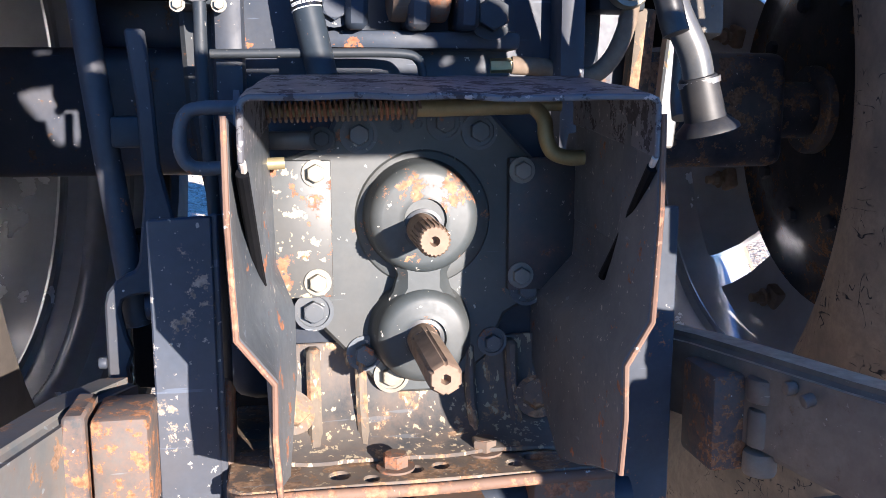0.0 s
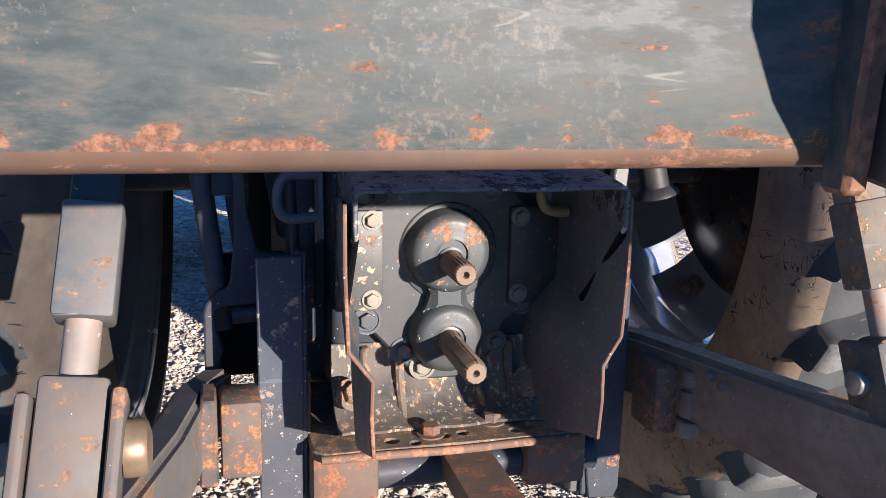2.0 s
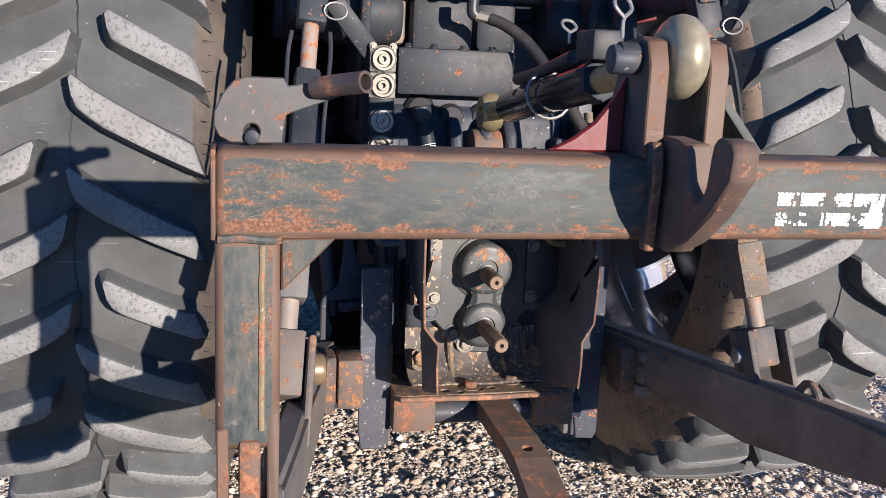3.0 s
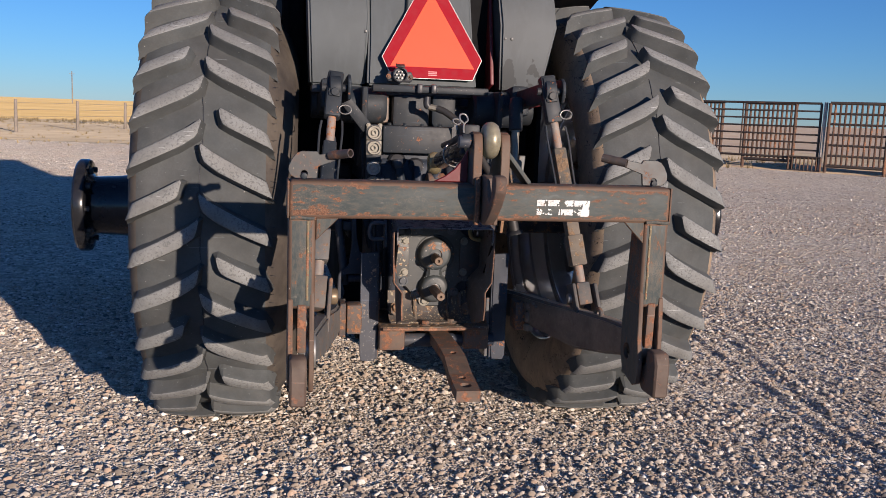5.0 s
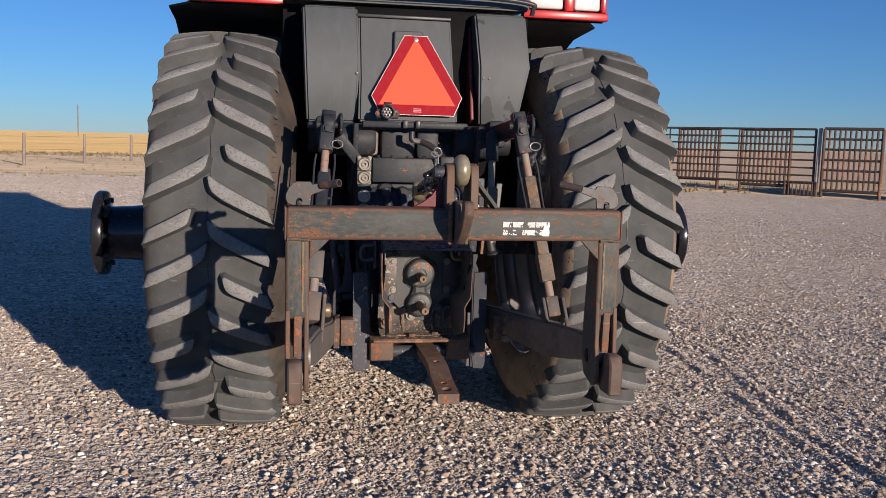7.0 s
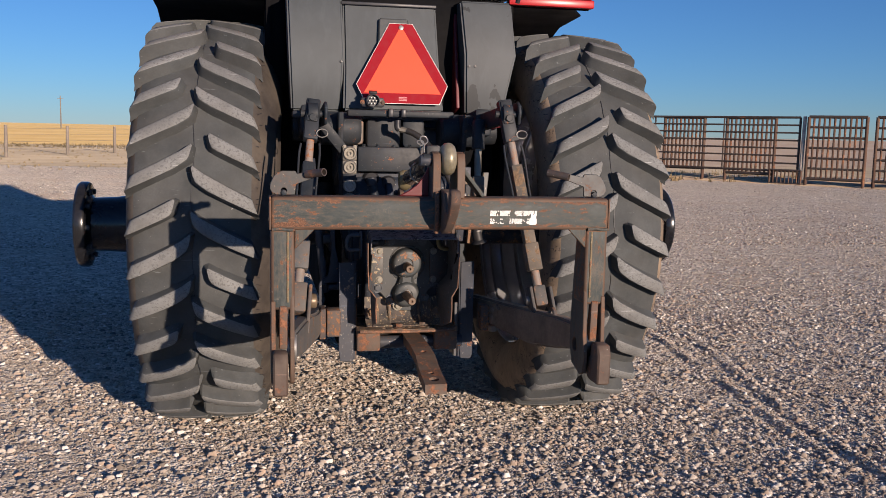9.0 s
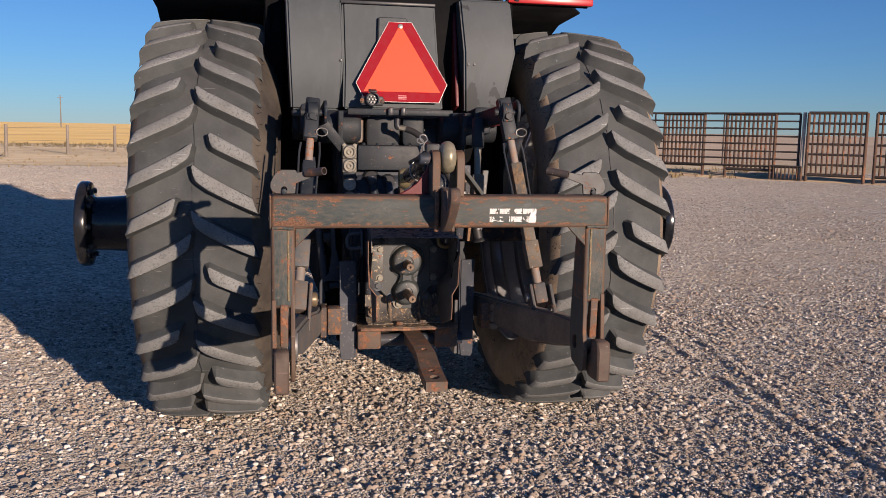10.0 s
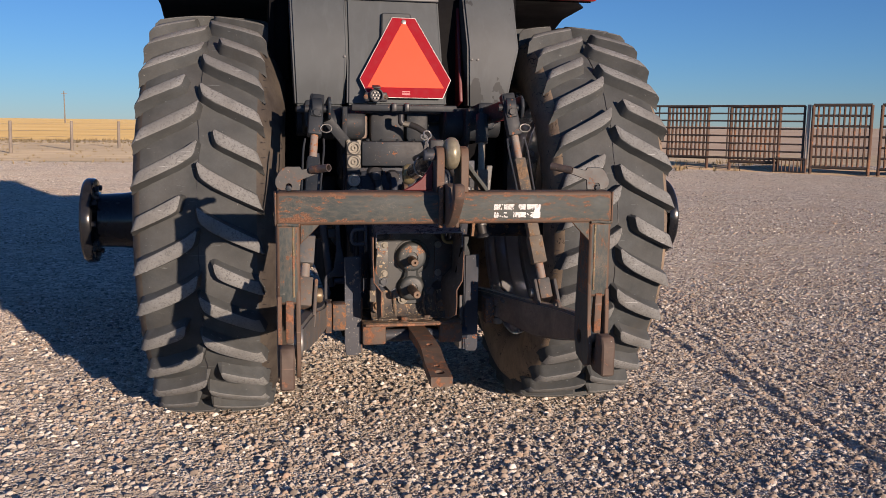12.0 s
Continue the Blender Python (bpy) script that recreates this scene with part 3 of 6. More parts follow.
def rear_wheel(at, out, turn, dish, toe=0.0):
    """Tyre with its lugs, rim, centre disc and dual hub; out is +1 or -1, the side that faces away from the tractor; dish: how far the inner wall stands in."""
    def wide(profile, full):
        return [(r, h - out * dish * full(r) if -h * out > 0.08 else h) for r, h in profile]
    m = Matrix.Translation(at)
    foot = Matrix.Translation((at[0], at[1] - 0.97, 0))
    swing = foot @ Matrix.Rotation(-radians(toe), 4, 'Z') @ foot.inverted()
    body = lathe(B(), wide(TYRE_PROFILE, lambda r: 2.3 if r < 0.70 else 1.6 if r < 0.73 else max(0, min(1, (0.86 - r) / 0.10))), WX, 120, True)
    for f in body.faces:
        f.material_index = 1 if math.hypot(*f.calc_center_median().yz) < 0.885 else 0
    tyre = link("rear_tyre", body, [RUBBER, SHADEWALL if out < 0 else SIDEWALL], None, "tall lugged tractor tyre with dusty worn tread")
    tyre.matrix_basis = swing @ m
    under(tyre, tractor)
    pitch = 2 * math.pi / 33
    ring = []
    for k in range(300):
        a = 2 * math.pi * k / 300
        ring.append(m @ Vector((0.010 * noise.noise((k * 0.11, out, 2.0)) + 0.004 * noise.noise((k * 0.43, out, 5.0)), 0.9262 * math.cos(a), 0.9262 * math.sin(a))))
    under(link("mould_seam", tube(B(), ring + ring[:1], 0.0016, 5, 1), BLACK), tyre).matrix_parent_inverse = m.inverted()
    for k in range(33):
        for sd in (-1, 1):
            lug = new("tread_lug", LUGS[(sd, 0.066 if k % 3 == (2 if sd > 0 else 1) else 0.004)])
            lug.parent = tyre
            lug.matrix_basis = Matrix.Rotation(-(turn + k + (0.5 if sd > 0 else 0)) * pitch, 4, 'X')
    b = B()
    rs = random.Random(7)
    for k in range(150):
        a = 2 * math.pi * k / 150 + rs.uniform(-0.01, 0.01)
        r = rs.choice((0.880, 0.872, 0.889))
        p = Vector((-out * 0.250, r * math.cos(a), r * math.sin(a)))
        cyl(b, m @ p, m @ (p + Vector((-out * rs.uniform(0.012, 0.022), rs.uniform(-0.003, 0.003), rs.uniform(-0.003, 0.003)))), 0.0008, seg=4)
    tagged(under(link("moulding_whiskers", b, BLACK), tyre), kind="stuff").matrix_parent_inverse = m.inverted()
    rim = link("wheel_rim", lathe(B(), wide(RIM_PROFILE, lambda r: 2.3), m @ WX, 96, True), RIM, None, "silver painted steel rim")
    under(rim, tractor)
    rim.matrix_basis = swing
    o = out
    disc = link("wheel_disc", lathe(B(), [(0.455, 0.190 * o), (0.43, 0.195 * o), (0.36, 0.185 * o), (0.30, 0.145 * o), (0.20, 0.135 * o), (0.05, 0.135 * o), (0.05, 0.105 * o), (0.20, 0.105 * o), (0.30, 0.120 * o), (0.36, 0.165 * o), (0.43, 0.175 * o), (0.455, 0.170 * o)], m @ WX, 72, True), RUSTB, None, "black cast wheel centre")
    under(disc, rim)
    for k in range(8):
        ring = [(0.580, 0.060 * o), (0.560, 0.100 * o), (0.520, 0.140 * o), (0.495, 0.152 * o), (0.470, 0.166 * o), (0.452, 0.172 * o), (0.452, 0.192 * o), (0.50, 0.180 * o), (0.57, 0.14 * o), (0.59, 0.08 * o)]
        under(link("rim_cone", sector(B(), ring, m @ WX, 2 * math.pi * (k + 0.03) / 8, 2 * math.pi * (k + (0.94 if o < 0 else 0.80)) / 8), RIM), rim)
    inward = 0.075 if o < 0 else 0.0
    cone = link("rim_gutter", lathe(B(), [(0.580, inward - 0.035 * o), (0.552, inward - 0.030 * o), (0.546, inward - 0.022 * o), (0.552, inward - 0.014 * o), (0.580, inward - 0.010 * o)], m @ WX, 72, True), RIM)
    under(cone, rim)
    if o < 0:
        under(link("rim_bead", lathe(B(), [(0.580, 0.150), (0.568, 0.160), (0.559, 0.172), (0.557, 0.182), (0.559, 0.192), (0.568, 0.206), (0.580, 0.220)], m @ WX, 96, True), RIM), rim)
    for k in range(10):
        a = 2 * math.pi * k / 10
        b = B()
        p = Vector(at) + Vector((0.12 * o, 0.25 * math.cos(a), 0.25 * math.sin(a)))
        hexbolt(b, p, 0.018, 0.02, (-o, 0, 0))
        under(link("wheel_bolt", b, CAST), rim)
    for k in range(8):
        a = 2 * math.pi * (k + 0.5) / 8
        p = Vector(at) + Vector((-0.02 * o, 0.568 * math.cos(a), 0.568 * math.sin(a)))
        b = B()
        p = Vector(at) + Vector((0.145 * o, 0.50 * math.cos(a), 0.50 * math.sin(a)))
        box(b, p, (0.030, 0.055, 0.05), Matrix.Rotation(a - math.pi / 2, 4, 'X'), 0.008)
        cyl(b, p, p + Vector((-0.065 * o, 0, 0)), 0.011, seg=12)
        hexbolt(b, p + Vector((-0.030 * o, 0, 0)), 0.016, 0.014, (-o, 0, 0))
        under(link("rim_clamp", b, OLDSTEEL), rim)
    hub = link("dual_hub", lathe(B(), [(0.03, 0.13 * o), (0.17, 0.13 * o), (0.17, 0.18 * o), (0.155, 0.27 * o), (0.135, 0.44 * o), (0.13, 0.545 * o), (0.15, 0.56 * o), (0.203, 0.565 * o), (0.208, 0.575 * o), (0.208, 0.605 * o), (0.20, 0.615 * o), (0.12, 0.615 * o), (0.11, 0.58 * o), (0.03, 0.58 * o)], m @ WX, 64, True), GLOSSB, None, "glossy black cast hub for a dual wheel")
    under(hub, tractor)
    hub.matrix_basis = Matrix.Translation((0.03 if o < 0 else 0.025, 0, -0.018))
    for k in range(10):
        a = 2 * math.pi * k / 10
        b = B()
        hexbolt(b, Vector(at) + Vector((0.565 * o, 0.165 * math.cos(a), 0.165 * math.sin(a))), 0.013, 0.016, (-o, 0, 0))
        under(link("hub_bolt", b, BLACK), hub)
    return tyre


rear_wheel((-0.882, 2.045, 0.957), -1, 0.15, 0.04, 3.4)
rear_wheel((0.915, 2.01, 0.960), 1, 1.12, 0.0)


# axle housings, wide boxed castings out to the wheels
DUSTYAXLE = worn_paint("dusty_axle_paint", (0.022, 0.028, 0.042), chips=0.50, flecks=0.70, rust=(0.19, 0.12, 0.075), dust=0.45, rough=0.5)


def axle_housing(side):
    bm = B()
    box(bm, (side * 0.52, 2.02, 0.967), (0.74, 0.24, 0.235), None, 0.03, 3)
    housing = part("axle_housing", bm, AXLE if side < 0 else DUSTYAXLE, tractor, "black cast axle housing")
    for k in range(2):
        cyl_x = side * (0.88 + 0.12 * k)
        under(link("axle_tube", cyl(B(), (cyl_x, 2.02, 0.965), (side * (1.0 + 0.05 * k), 2.02, 0.965), 0.062 + 0.035 * k, seg=36, bevel=0.006), DUSTYAXLE), housing)
    under(link("flange", box(B(), (side * 0.26, 2.0, 0.955), (0.02, 0.30, 0.26), None, 0.006), CAST), housing)


axle_housing(-1)
axle_housing(1)
for k in (-1, 1):
    part("brake_housing", box(B(), (k * 0.36, 2.10, 1.20), (0.26, 0.32, 0.27), None, 0.05, 3), AXLE, tractor)

# main rear casting
for nm, c, sz, bv in (("rear_housing", (0, 1.72, 0.92), (0.46, 0.9, 0.62), 0.04), ("lift_housing", (0, 1.78, 1.27), (0.50, 0.72, 0.34), 0.03), ("pto_housing", (0, 1.27, 0.82), (0.34, 0.17, 0.40), 0.02)):
    part(nm, box(B(), c, sz, None, bv, 3), CAST, tractor, "blackish cast iron housing")
for k in (-1, 1):
    part("housing_rib", box(B(), (k * 0.205, 1.33, 0.93), (0.035, 0.20, 0.46), None, 0.01), CAST, tractor)

# PTO cover plate
bm = B()
plate(bm, [(-0.085, 0.985), (0.085, 0.985), (0.112, 0.955), (0.142, 0.925), (0.150, 0.77), (0.105, 0.745), (0.085, 0.695), (0.035, 0.655), (-0.035, 0.655), (-0.075, 0.70), (-0.135, 0.765), (-0.150, 0.93), (-0.105, 0.945)], 0.022, upright(1.182), bevel=0.004)
cover = part("pto_cover", bm, PLATE, tractor, "grey painted cover plate with flaking patches")
bm = B()
for z, r in ((0.866, 0.064), (0.732, 0.057)):
    lathe(bm, [(r + 0.004, 0.0), (r + 0.001, 0.008), (r, 0.012), (r - 0.003, 0.033), (r - 0.005, 0.038), (r - 0.009, 0.0425), (r - 0.014, 0.0448), (r - 0.017, 0.0452), (0.030, 0.0470), (0.027, 0.0472), (0.0235, 0.0485), (0.0225, 0.044), (0.004, 0.044)], upright(1.162) @ Matrix.Translation((0.004, z, 0)), 56)
plate(bm, [(-0.038, 0.83), (-0.024, 0.803), (-0.024, 0.790), (-0.040, 0.765), (0.048, 0.765), (0.032, 0.790), (0.032, 0.803), (0.046, 0.83)], 0.034, upright(1.162), bevel=0.010)
under(link("bearing_boss", bm, PLATE, None, "figure-eight bearing boss with peeling paint"), cover)
bm = B()
lathe(bm, [(0.079, 0), (0.076, 0.004), (0.070, 0.0055), (0.062, 0.006), (0.055, 0.006), (0.055, 0)], upright(1.161) @ Matrix.Translation((0.008, 0.862, 0)), 48, True)
under(link("ring_rib", bm, PLATE), cover)
APRON = worn_paint("dusty_rusted_casting", (0.10, 0.08, 0.06), chips=0.50, flecks=0.64, rust=(0.28, 0.16, 0.09), dust=0.7, rough=0.85, fleck=(0.42, 0.33, 0.21), stretch=(1, 1, 0.4))
part("lower_apron", box(B(), (-0.045, 1.195, 0.643), (0.22, 0.024, 0.090), None, 0.008), APRON, tractor, "rusty casting caked with tan dust")
for x, z, r in ((-0.064, 0.957, 0.012), (0.033, 0.970, 0.012), (0.073, 0.960, 0.012), (0.131, 0.776, 0.012), (-0.061, 0.706, 0.012), (-0.030, 0.678, 0.012), (-0.118, 0.758, 0.013), (0.090, 0.713, 0.010)):
    bm = B()
    lathe(bm, [(r * 1.75, 0), (r * 1.75, 0.003), (r * 1.4, 0.003), (r * 1.4, 0.0005)], upright(1.160) @ Matrix.Translation((x, z, 0)), 28)
    hexbolt(bm, (x, 1.158, z), r, 0.009, washer=False)
    under(link("cover_bolt", bm, GREY if z > 0.7 else ZINC), cover)
for x, z, r in ((-0.021, 0.967, 0.008), (0.003, 0.968, 0.0055)):
    bm = lathe(B(), [(r, 0), (r, 0.002), (r * 0.7, 0.002), (r * 0.7, -0.004)], upright(1.160) @ Matrix.Translation((x, z, 0)), 20)
    under(link("plug", bm, BLACK), cover)


br_ = part("cover_bracket", box(B(), (-0.128, 1.150, 0.952), (0.075, 0.018, 0.020), None, 0.003), BLACK, tractor)
under(link("bracket_bolt", hexbolt(B(), (-0.106, 1.141, 0.954), 0.009, 0.007), GREYD), br_)


def splined(r, root, count, y0, y1, x, z, width):
    """A splined shaft along y with a chamfered, centre-drilled end."""
    bm = B()
    prof = []
    for k in range(count):
        a = 2 * math.pi * k / count
        w = 2 * math.pi / count * width
        prof += [(r, a - w / 2), (r, a + w / 2), (root, a + w * 0.65), (root, a + 2 * math.pi / count - w * 0.65)]
    def ring(y, f):
        return [bm.verts.new((x + q * f * math.cos(a), y, z + q * f * math.sin(a))) for q, a in prof]
    ys = [(y0, 1), (y1 + 0.006, 1), (y1 + 0.0015, 0.90), (y1, 0.84)]
    rs = [ring(*q) for q in ys]
    n = len(prof)
    for a, b in zip(rs, rs[1:]):
        for k in range(n):
            bm.faces.new((a[k], a[(k + 1) % n], b[(k + 1) % n], b[k]))
    inner = [bm.verts.new((x + r * 0.30 * math.cos(a), y1, z + r * 0.30 * math.sin(a))) for q, a in prof]
    deep = [bm.verts.new((x + r * 0.20 * math.cos(a), y1 + 0.012, z + r * 0.20 * math.sin(a))) for q, a in prof]
    for a, b in ((rs[-1], inner), (inner, deep)):
        for k in range(n):
            bm.faces.new((a[k], a[(k + 1) % n], b[(k + 1) % n], b[k]))
    bm.faces.new(deep)
    return bm


bm = splined(0.0175, 0.0164, 21, 1.09, 1.028, 0.0, 0.856, 0.45)
cyl(bm, (0, 1.13, 0.856), (0, 1.075, 0.856), 0.0172, seg=40)
part("pto_shaft", bm, OLDSTEEL, tractor, "brown fine-splined power take-off shaft")
bm = splined(0.0178, 0.0160, 6, 1.10, 0.965, 0.0, 0.732, 0.74)
cyl(bm, (0, 1.13, 0.732), (0, 1.085, 0.732), 0.0172, seg=40)
part("pto_shaft", bm, OLDSTEEL, tractor, "worn six-spline power take-off shaft")
for z in (0.856, 0.732):
    bm = lathe(B(), [(0.0222, 0), (0.0222, 0.004), (0.0185, 0.005), (0.0185, 0)], upright(1.119) @ Matrix.Translation((0.002, z, 0)), 40, True)
    part("shaft_seal", bm, BLACK, tractor)


# ---- PTO shield ----
def sheet(name, quads, thick, material, parent, label=""):
    """A bent sheet of steel: rows of points, thickened."""
    bm = B()
    g = [[bm.verts.new(p) for p in row] for row in quads]
    for a, b in zip(g, g[1:]):
        for k in range(len(a) - 1):
            bm.faces.new((a[k], a[k + 1], b[k + 1], b[k]))
    bmesh.ops.recalc_face_normals(bm, faces=bm.faces)
    bmesh.ops.solidify(bm, geom=list(bm.faces), thickness=thick)
    rim = [e for e in bm.edges if len(e.link_faces) == 2 and e.calc_face_angle(0) > 1.2]
    bmesh.ops.bevel(bm, geom=rim, offset=thick * 0.25, segments=1, affect='EDGES', clamp_overlap=True)
    return part(name, bm, material, parent, label)


TOPM = worn_paint("scuffed_top_paint", (0.10, 0.105, 0.12), chips=0.50, flecks=0.64, rust=(0.035, 0.030, 0.034), fleck=(0.34, 0.30, 0.28), dust=0.2, scale=1.3)
shield = thing("pto_shield", "dented blackish steel guard with rusted edges round the drive shafts", "guard", (0, 1.0, 0.66))
# top with rolled corners, and the short sides that come down from it
top_rows = []
for y, xl, xr, z in ((0.880, -0.184, 0.172, 1.002), (0.94, -0.180, 0.174, 1.009), (1.00, -0.176, 0.177, 1.012), (1.07, -0.171, 0.181, 1.018), (1.145, -0.167, 0.184, 1.022)):
    row = [(xl, y, z - 0.055), (xl, y, z - 0.010), (xl + 0.003, y, z - 0.003), (xl + 0.010, y, z)]
    for k in range(1, 8):
        x = xl + 0.010 + (xr - xl - 0.020) * k / 8
        row.append((x, y, z + 0.0012 * math.sin(x * 61 + y * 9) - 0.001 * math.sin(x * 23)))
    row += [(xr - 0.010, y, z), (xr - 0.003, y, z - 0.003), (xr, y, z - 0.010), (xr, y, z - 0.055)]
    top_rows.append(row)
sheet("shield_top", top_rows, 0.0055, TOPM, shield, "blue-black top sheet with scuffed paint")
for sd, xf, xb in ((-1, -0.184, -0.167), (1, 0.172, 0.188)):
    def wall(y, z):
        return (xf + (xb - xf) * (y - 0.88) / 0.265, y, z)
    sheet("shield_cheek", [[wall(0.880, 0.949), wall(0.93, 0.956), wall(1.00, 0.960), wall(1.145, 0.968)], [wall(0.905, 0.925), wall(0.955, 0.925), wall(1.01, 0.925), wall(1.145, 0.925)],
                           [wall(0.940, 0.893), wall(0.985, 0.893), wall(1.04, 0.893), wall(1.145, 0.893)], [wall(0.980, 0.858), wall(1.02, 0.858), wall(1.06, 0.858), wall(1.145, 0.858)]], 0.0055, GREY, shield)
    edge = [wall(0.882, 0.948), wall(0.925, 0.908), wall(0.970, 0.866), wall(1.020, 0.824)]
    inset = Vector((-sd * 0.004, 0, 0))
    part("cheek_edge", tube(B(), [Vector(p) + inset for p in edge], 0.0030, 8, 2), LITEDGE, shield, "pale worn edge with sunlight put into its colour")
    # No slot is cut: a black tube draws the shade in it.
    part("slot", tube(B(), [Vector(p) + Vector((-sd * 0.003, 0.007, -0.009)) for p in edge], 0.0055, 8, 2), DEEPSHADE, shield, "black strip for the shaded slot along the bent cheek")
# outer side walls with the step in the front edge, and the bolted flanges
for sd in (-1, 1):
    a, b, c, d = (0.197, 0.193, 0.163, 0.161) if sd < 0 else (0.178, 0.173, 0.150, 0.148)
    bk = 0.166 if sd < 0 else 0.189
    tuck, end, rear = (0.018, 1.105, 1.150) if sd < 0 else (0.0, 1.200, 1.200)
    rows = [[(sd * a, 0.885, 0.985), (sd * (a - 0.004), 0.95, 0.975), (sd * (bk + 0.010), 1.05, 0.965), (sd * (bk + 0.008), rear, 0.955)],
            [(sd * a, 0.882, 0.90), (sd * (a - 0.004), 0.95, 0.90), (sd * (bk + 0.008), 1.05, 0.90), (sd * bk, rear, 0.90)],
            [(sd * b, 0.880, 0.803), (sd * (b - 0.008), 0.95, 0.806), (sd * (bk + 0.002), 1.05, 0.812), (sd * (bk - 0.002), rear, 0.815)],
            [(sd * c, 0.880, 0.764), (sd * (c + 0.006), 0.95, 0.764), (sd * (c - 0.002), 1.05, 0.764), (sd * (c - tuck), end, 0.775)],
            [(sd * (c + 0.001), 0.880, 0.715), (sd * (c + 0.004), 0.95, 0.712), (sd * (c - 0.001), 1.03, 0.705), (sd * (c - tuck), end, 0.698)],
            [(sd * d, 0.880, 0.662), (sd * (d + 0.003), 0.95, 0.640), (sd * d, 0.99, 0.625), (sd * (d - 0.006), 1.04, 0.612)]]
    sheet("side_wall", rows, 0.006, GREY, shield, "bent side wall with a rusted front edge")
    fx0, fx1 = (-0.168, -0.096) if sd < 0 else (0.106, 0.186)
    bm = B()
    box(bm, ((fx0 + fx1) / 2, 1.154, 0.853), (fx1 - fx0, 0.012, 0.154), None, 0.002)
    fl = part("bolted_flange", bm, PEEL if sd < 0 else CHIPPED, shield, "flange with cream paint peeling" if sd < 0 else "black flange with small chips")
    for z in (0.916, 0.794):
        bm = B()
        hexbolt(bm, (sd * 0.1205 if sd > 0 else -0.113, 1.148, z), 0.0105, 0.008)
        under(link("flange_bolt", bm, ZINC if sd < 0 else OLDZINC), fl)
# rusted edges of the walls
for sd, pts in ((-1, [(-0.194, 0.883, 0.985), (-0.194, 0.880, 0.90), (-0.190, 0.878, 0.803), (-0.160, 0.878, 0.764), (-0.161, 0.878, 0.715), (-0.158, 0.878, 0.662)]), (1, [(0.175, 0.883, 0.985), (0.175, 0.880, 0.90), (0.170, 0.878, 0.803), (0.147, 0.878, 0.764), (0.148, 0.878, 0.715), (0.145, 0.878, 0.662)])):
    part("edge", tube(B(), pts, 0.0029, 8, 1), EDGE, shield, "bare rusted edge")
# spring-loaded catch rod
bm = cyl(B(), (-0.17, 1.10, 0.984), (0.15, 1.10, 0.990), 0.0065)
rod = part("catch_rod", bm, OLIVE, shield, "olive plated catch rod")
bm = tube(B(), [(-0.165 + 0.16 * k / 220, 1.10 + 0.0105 * math.cos(k * 0.7854), 0.984 + 0.003 * k / 220 + 0.0105 * math.sin(k * 0.7854)) for k in range(221)], 0.0019, 6, 1)
under(link("spring", bm, RUST), rod)
bm = cyl(B(), (-0.008, 1.10, 0.987), (0.135, 1.10, 0.990), 0.0095)
under(link("sleeve", bm, OLIVE), rod)
bm = tube(B(), [(0.118, 1.098, 0.990), (0.128, 1.088, 0.975), (0.130, 1.085, 0.955), (0.138, 1.085, 0.940), (0.155, 1.085, 0.934), (0.172, 1.085, 0.934)], 0.0085, 12)
under(link("lever", bm, OLIVE), rod)
bm = cyl(B(), (-0.172, 1.115, 0.929), (-0.146, 1.115, 0.930), 0.0065)
part("stop_pin", bm, BRASS, shield)
# hoop handle
bm = tube(B(), [(-0.190, 1.13, 0.988), (-0.232, 1.13, 0.987), (-0.247, 1.13, 0.980), (-0.253, 1.13, 0.962), (-0.253, 1.13, 0.944), (-0.247, 1.13, 0.930), (-0.232, 1.13, 0.924), (-0.190, 1.13, 0.926)], 0.0075, 14)
part("hoop_handle", bm, GREY, shield, "round bar hoop handle")
bm = plate(B(), [(1.10, 0.90), (1.16, 0.88), (1.16, 1.0), (1.13, 1.006), (1.11, 0.99)], 0.006, sideways(-0.197))
part("handle_bracket", bm, GREY, shield)

# ---- floor of the drawbar support ----
bm = B()
FL = Matrix(((1, 0, 0, 0), (0, 1, 0, 0), (0, 0, 1, 0.586), (0, 0, 0, 1)))
plate(bm, [(-0.20, 1.030), (0.19, 1.034), (0.215, 1.06), (0.215, 1.30), (-0.215, 1.30), (-0.215, 1.05)], 0.016, FL, [(-0.098, 1.058, 0.010), (-0.018, 1.062, 0.009), (0.012, 1.066, 0.008), (0.118, 1.075, 0.011), (0.095, 1.06, 0.009), (-0.065, 1.045, 0.007)], 0.002)
PAN = worn_paint("streaked_pan_paint", (0.045, 0.05, 0.056), chips=0.505, flecks=0.60, rust=(0.27, 0.17, 0.10), dust=0.55, rough=0.7, fleck=(0.36, 0.30, 0.20), stretch=(1, 1, 0.35), rub=0.5, fscale=120)
support = part("drawbar_support", bm, FLOORP, tractor, "dusty oily floor plate with rusted front edge")
bm = B()
tube(bm, [(-0.205, 1.029, 0.594), (-0.1, 1.026, 0.595), (0.0, 1.028, 0.593), (0.1, 1.029, 0.595), (0.195, 1.032, 0.594)], 0.0065, 10, 3)
under(link("front_lip", bm, EDGE), support)
for x, y in ((-0.037, 1.068), (0.067, 1.096)):
    bm = hexbolt(B(), (x, y, 0.602), 0.0145, 0.014, (0, 0, 1))
    under(link("floor_bolt", bm, RUST), support)
for x, y in ((-0.146, 1.128), (0.140, 1.135)):
    bm = B()
    hexbolt(bm, (x, y, 0.650), 0.018, 0.014, Vector((-0.3 * x / 0.15, -0.75, 0.58)).normalized())
    under(link("corner_bolt", bm, FLOORP), support)
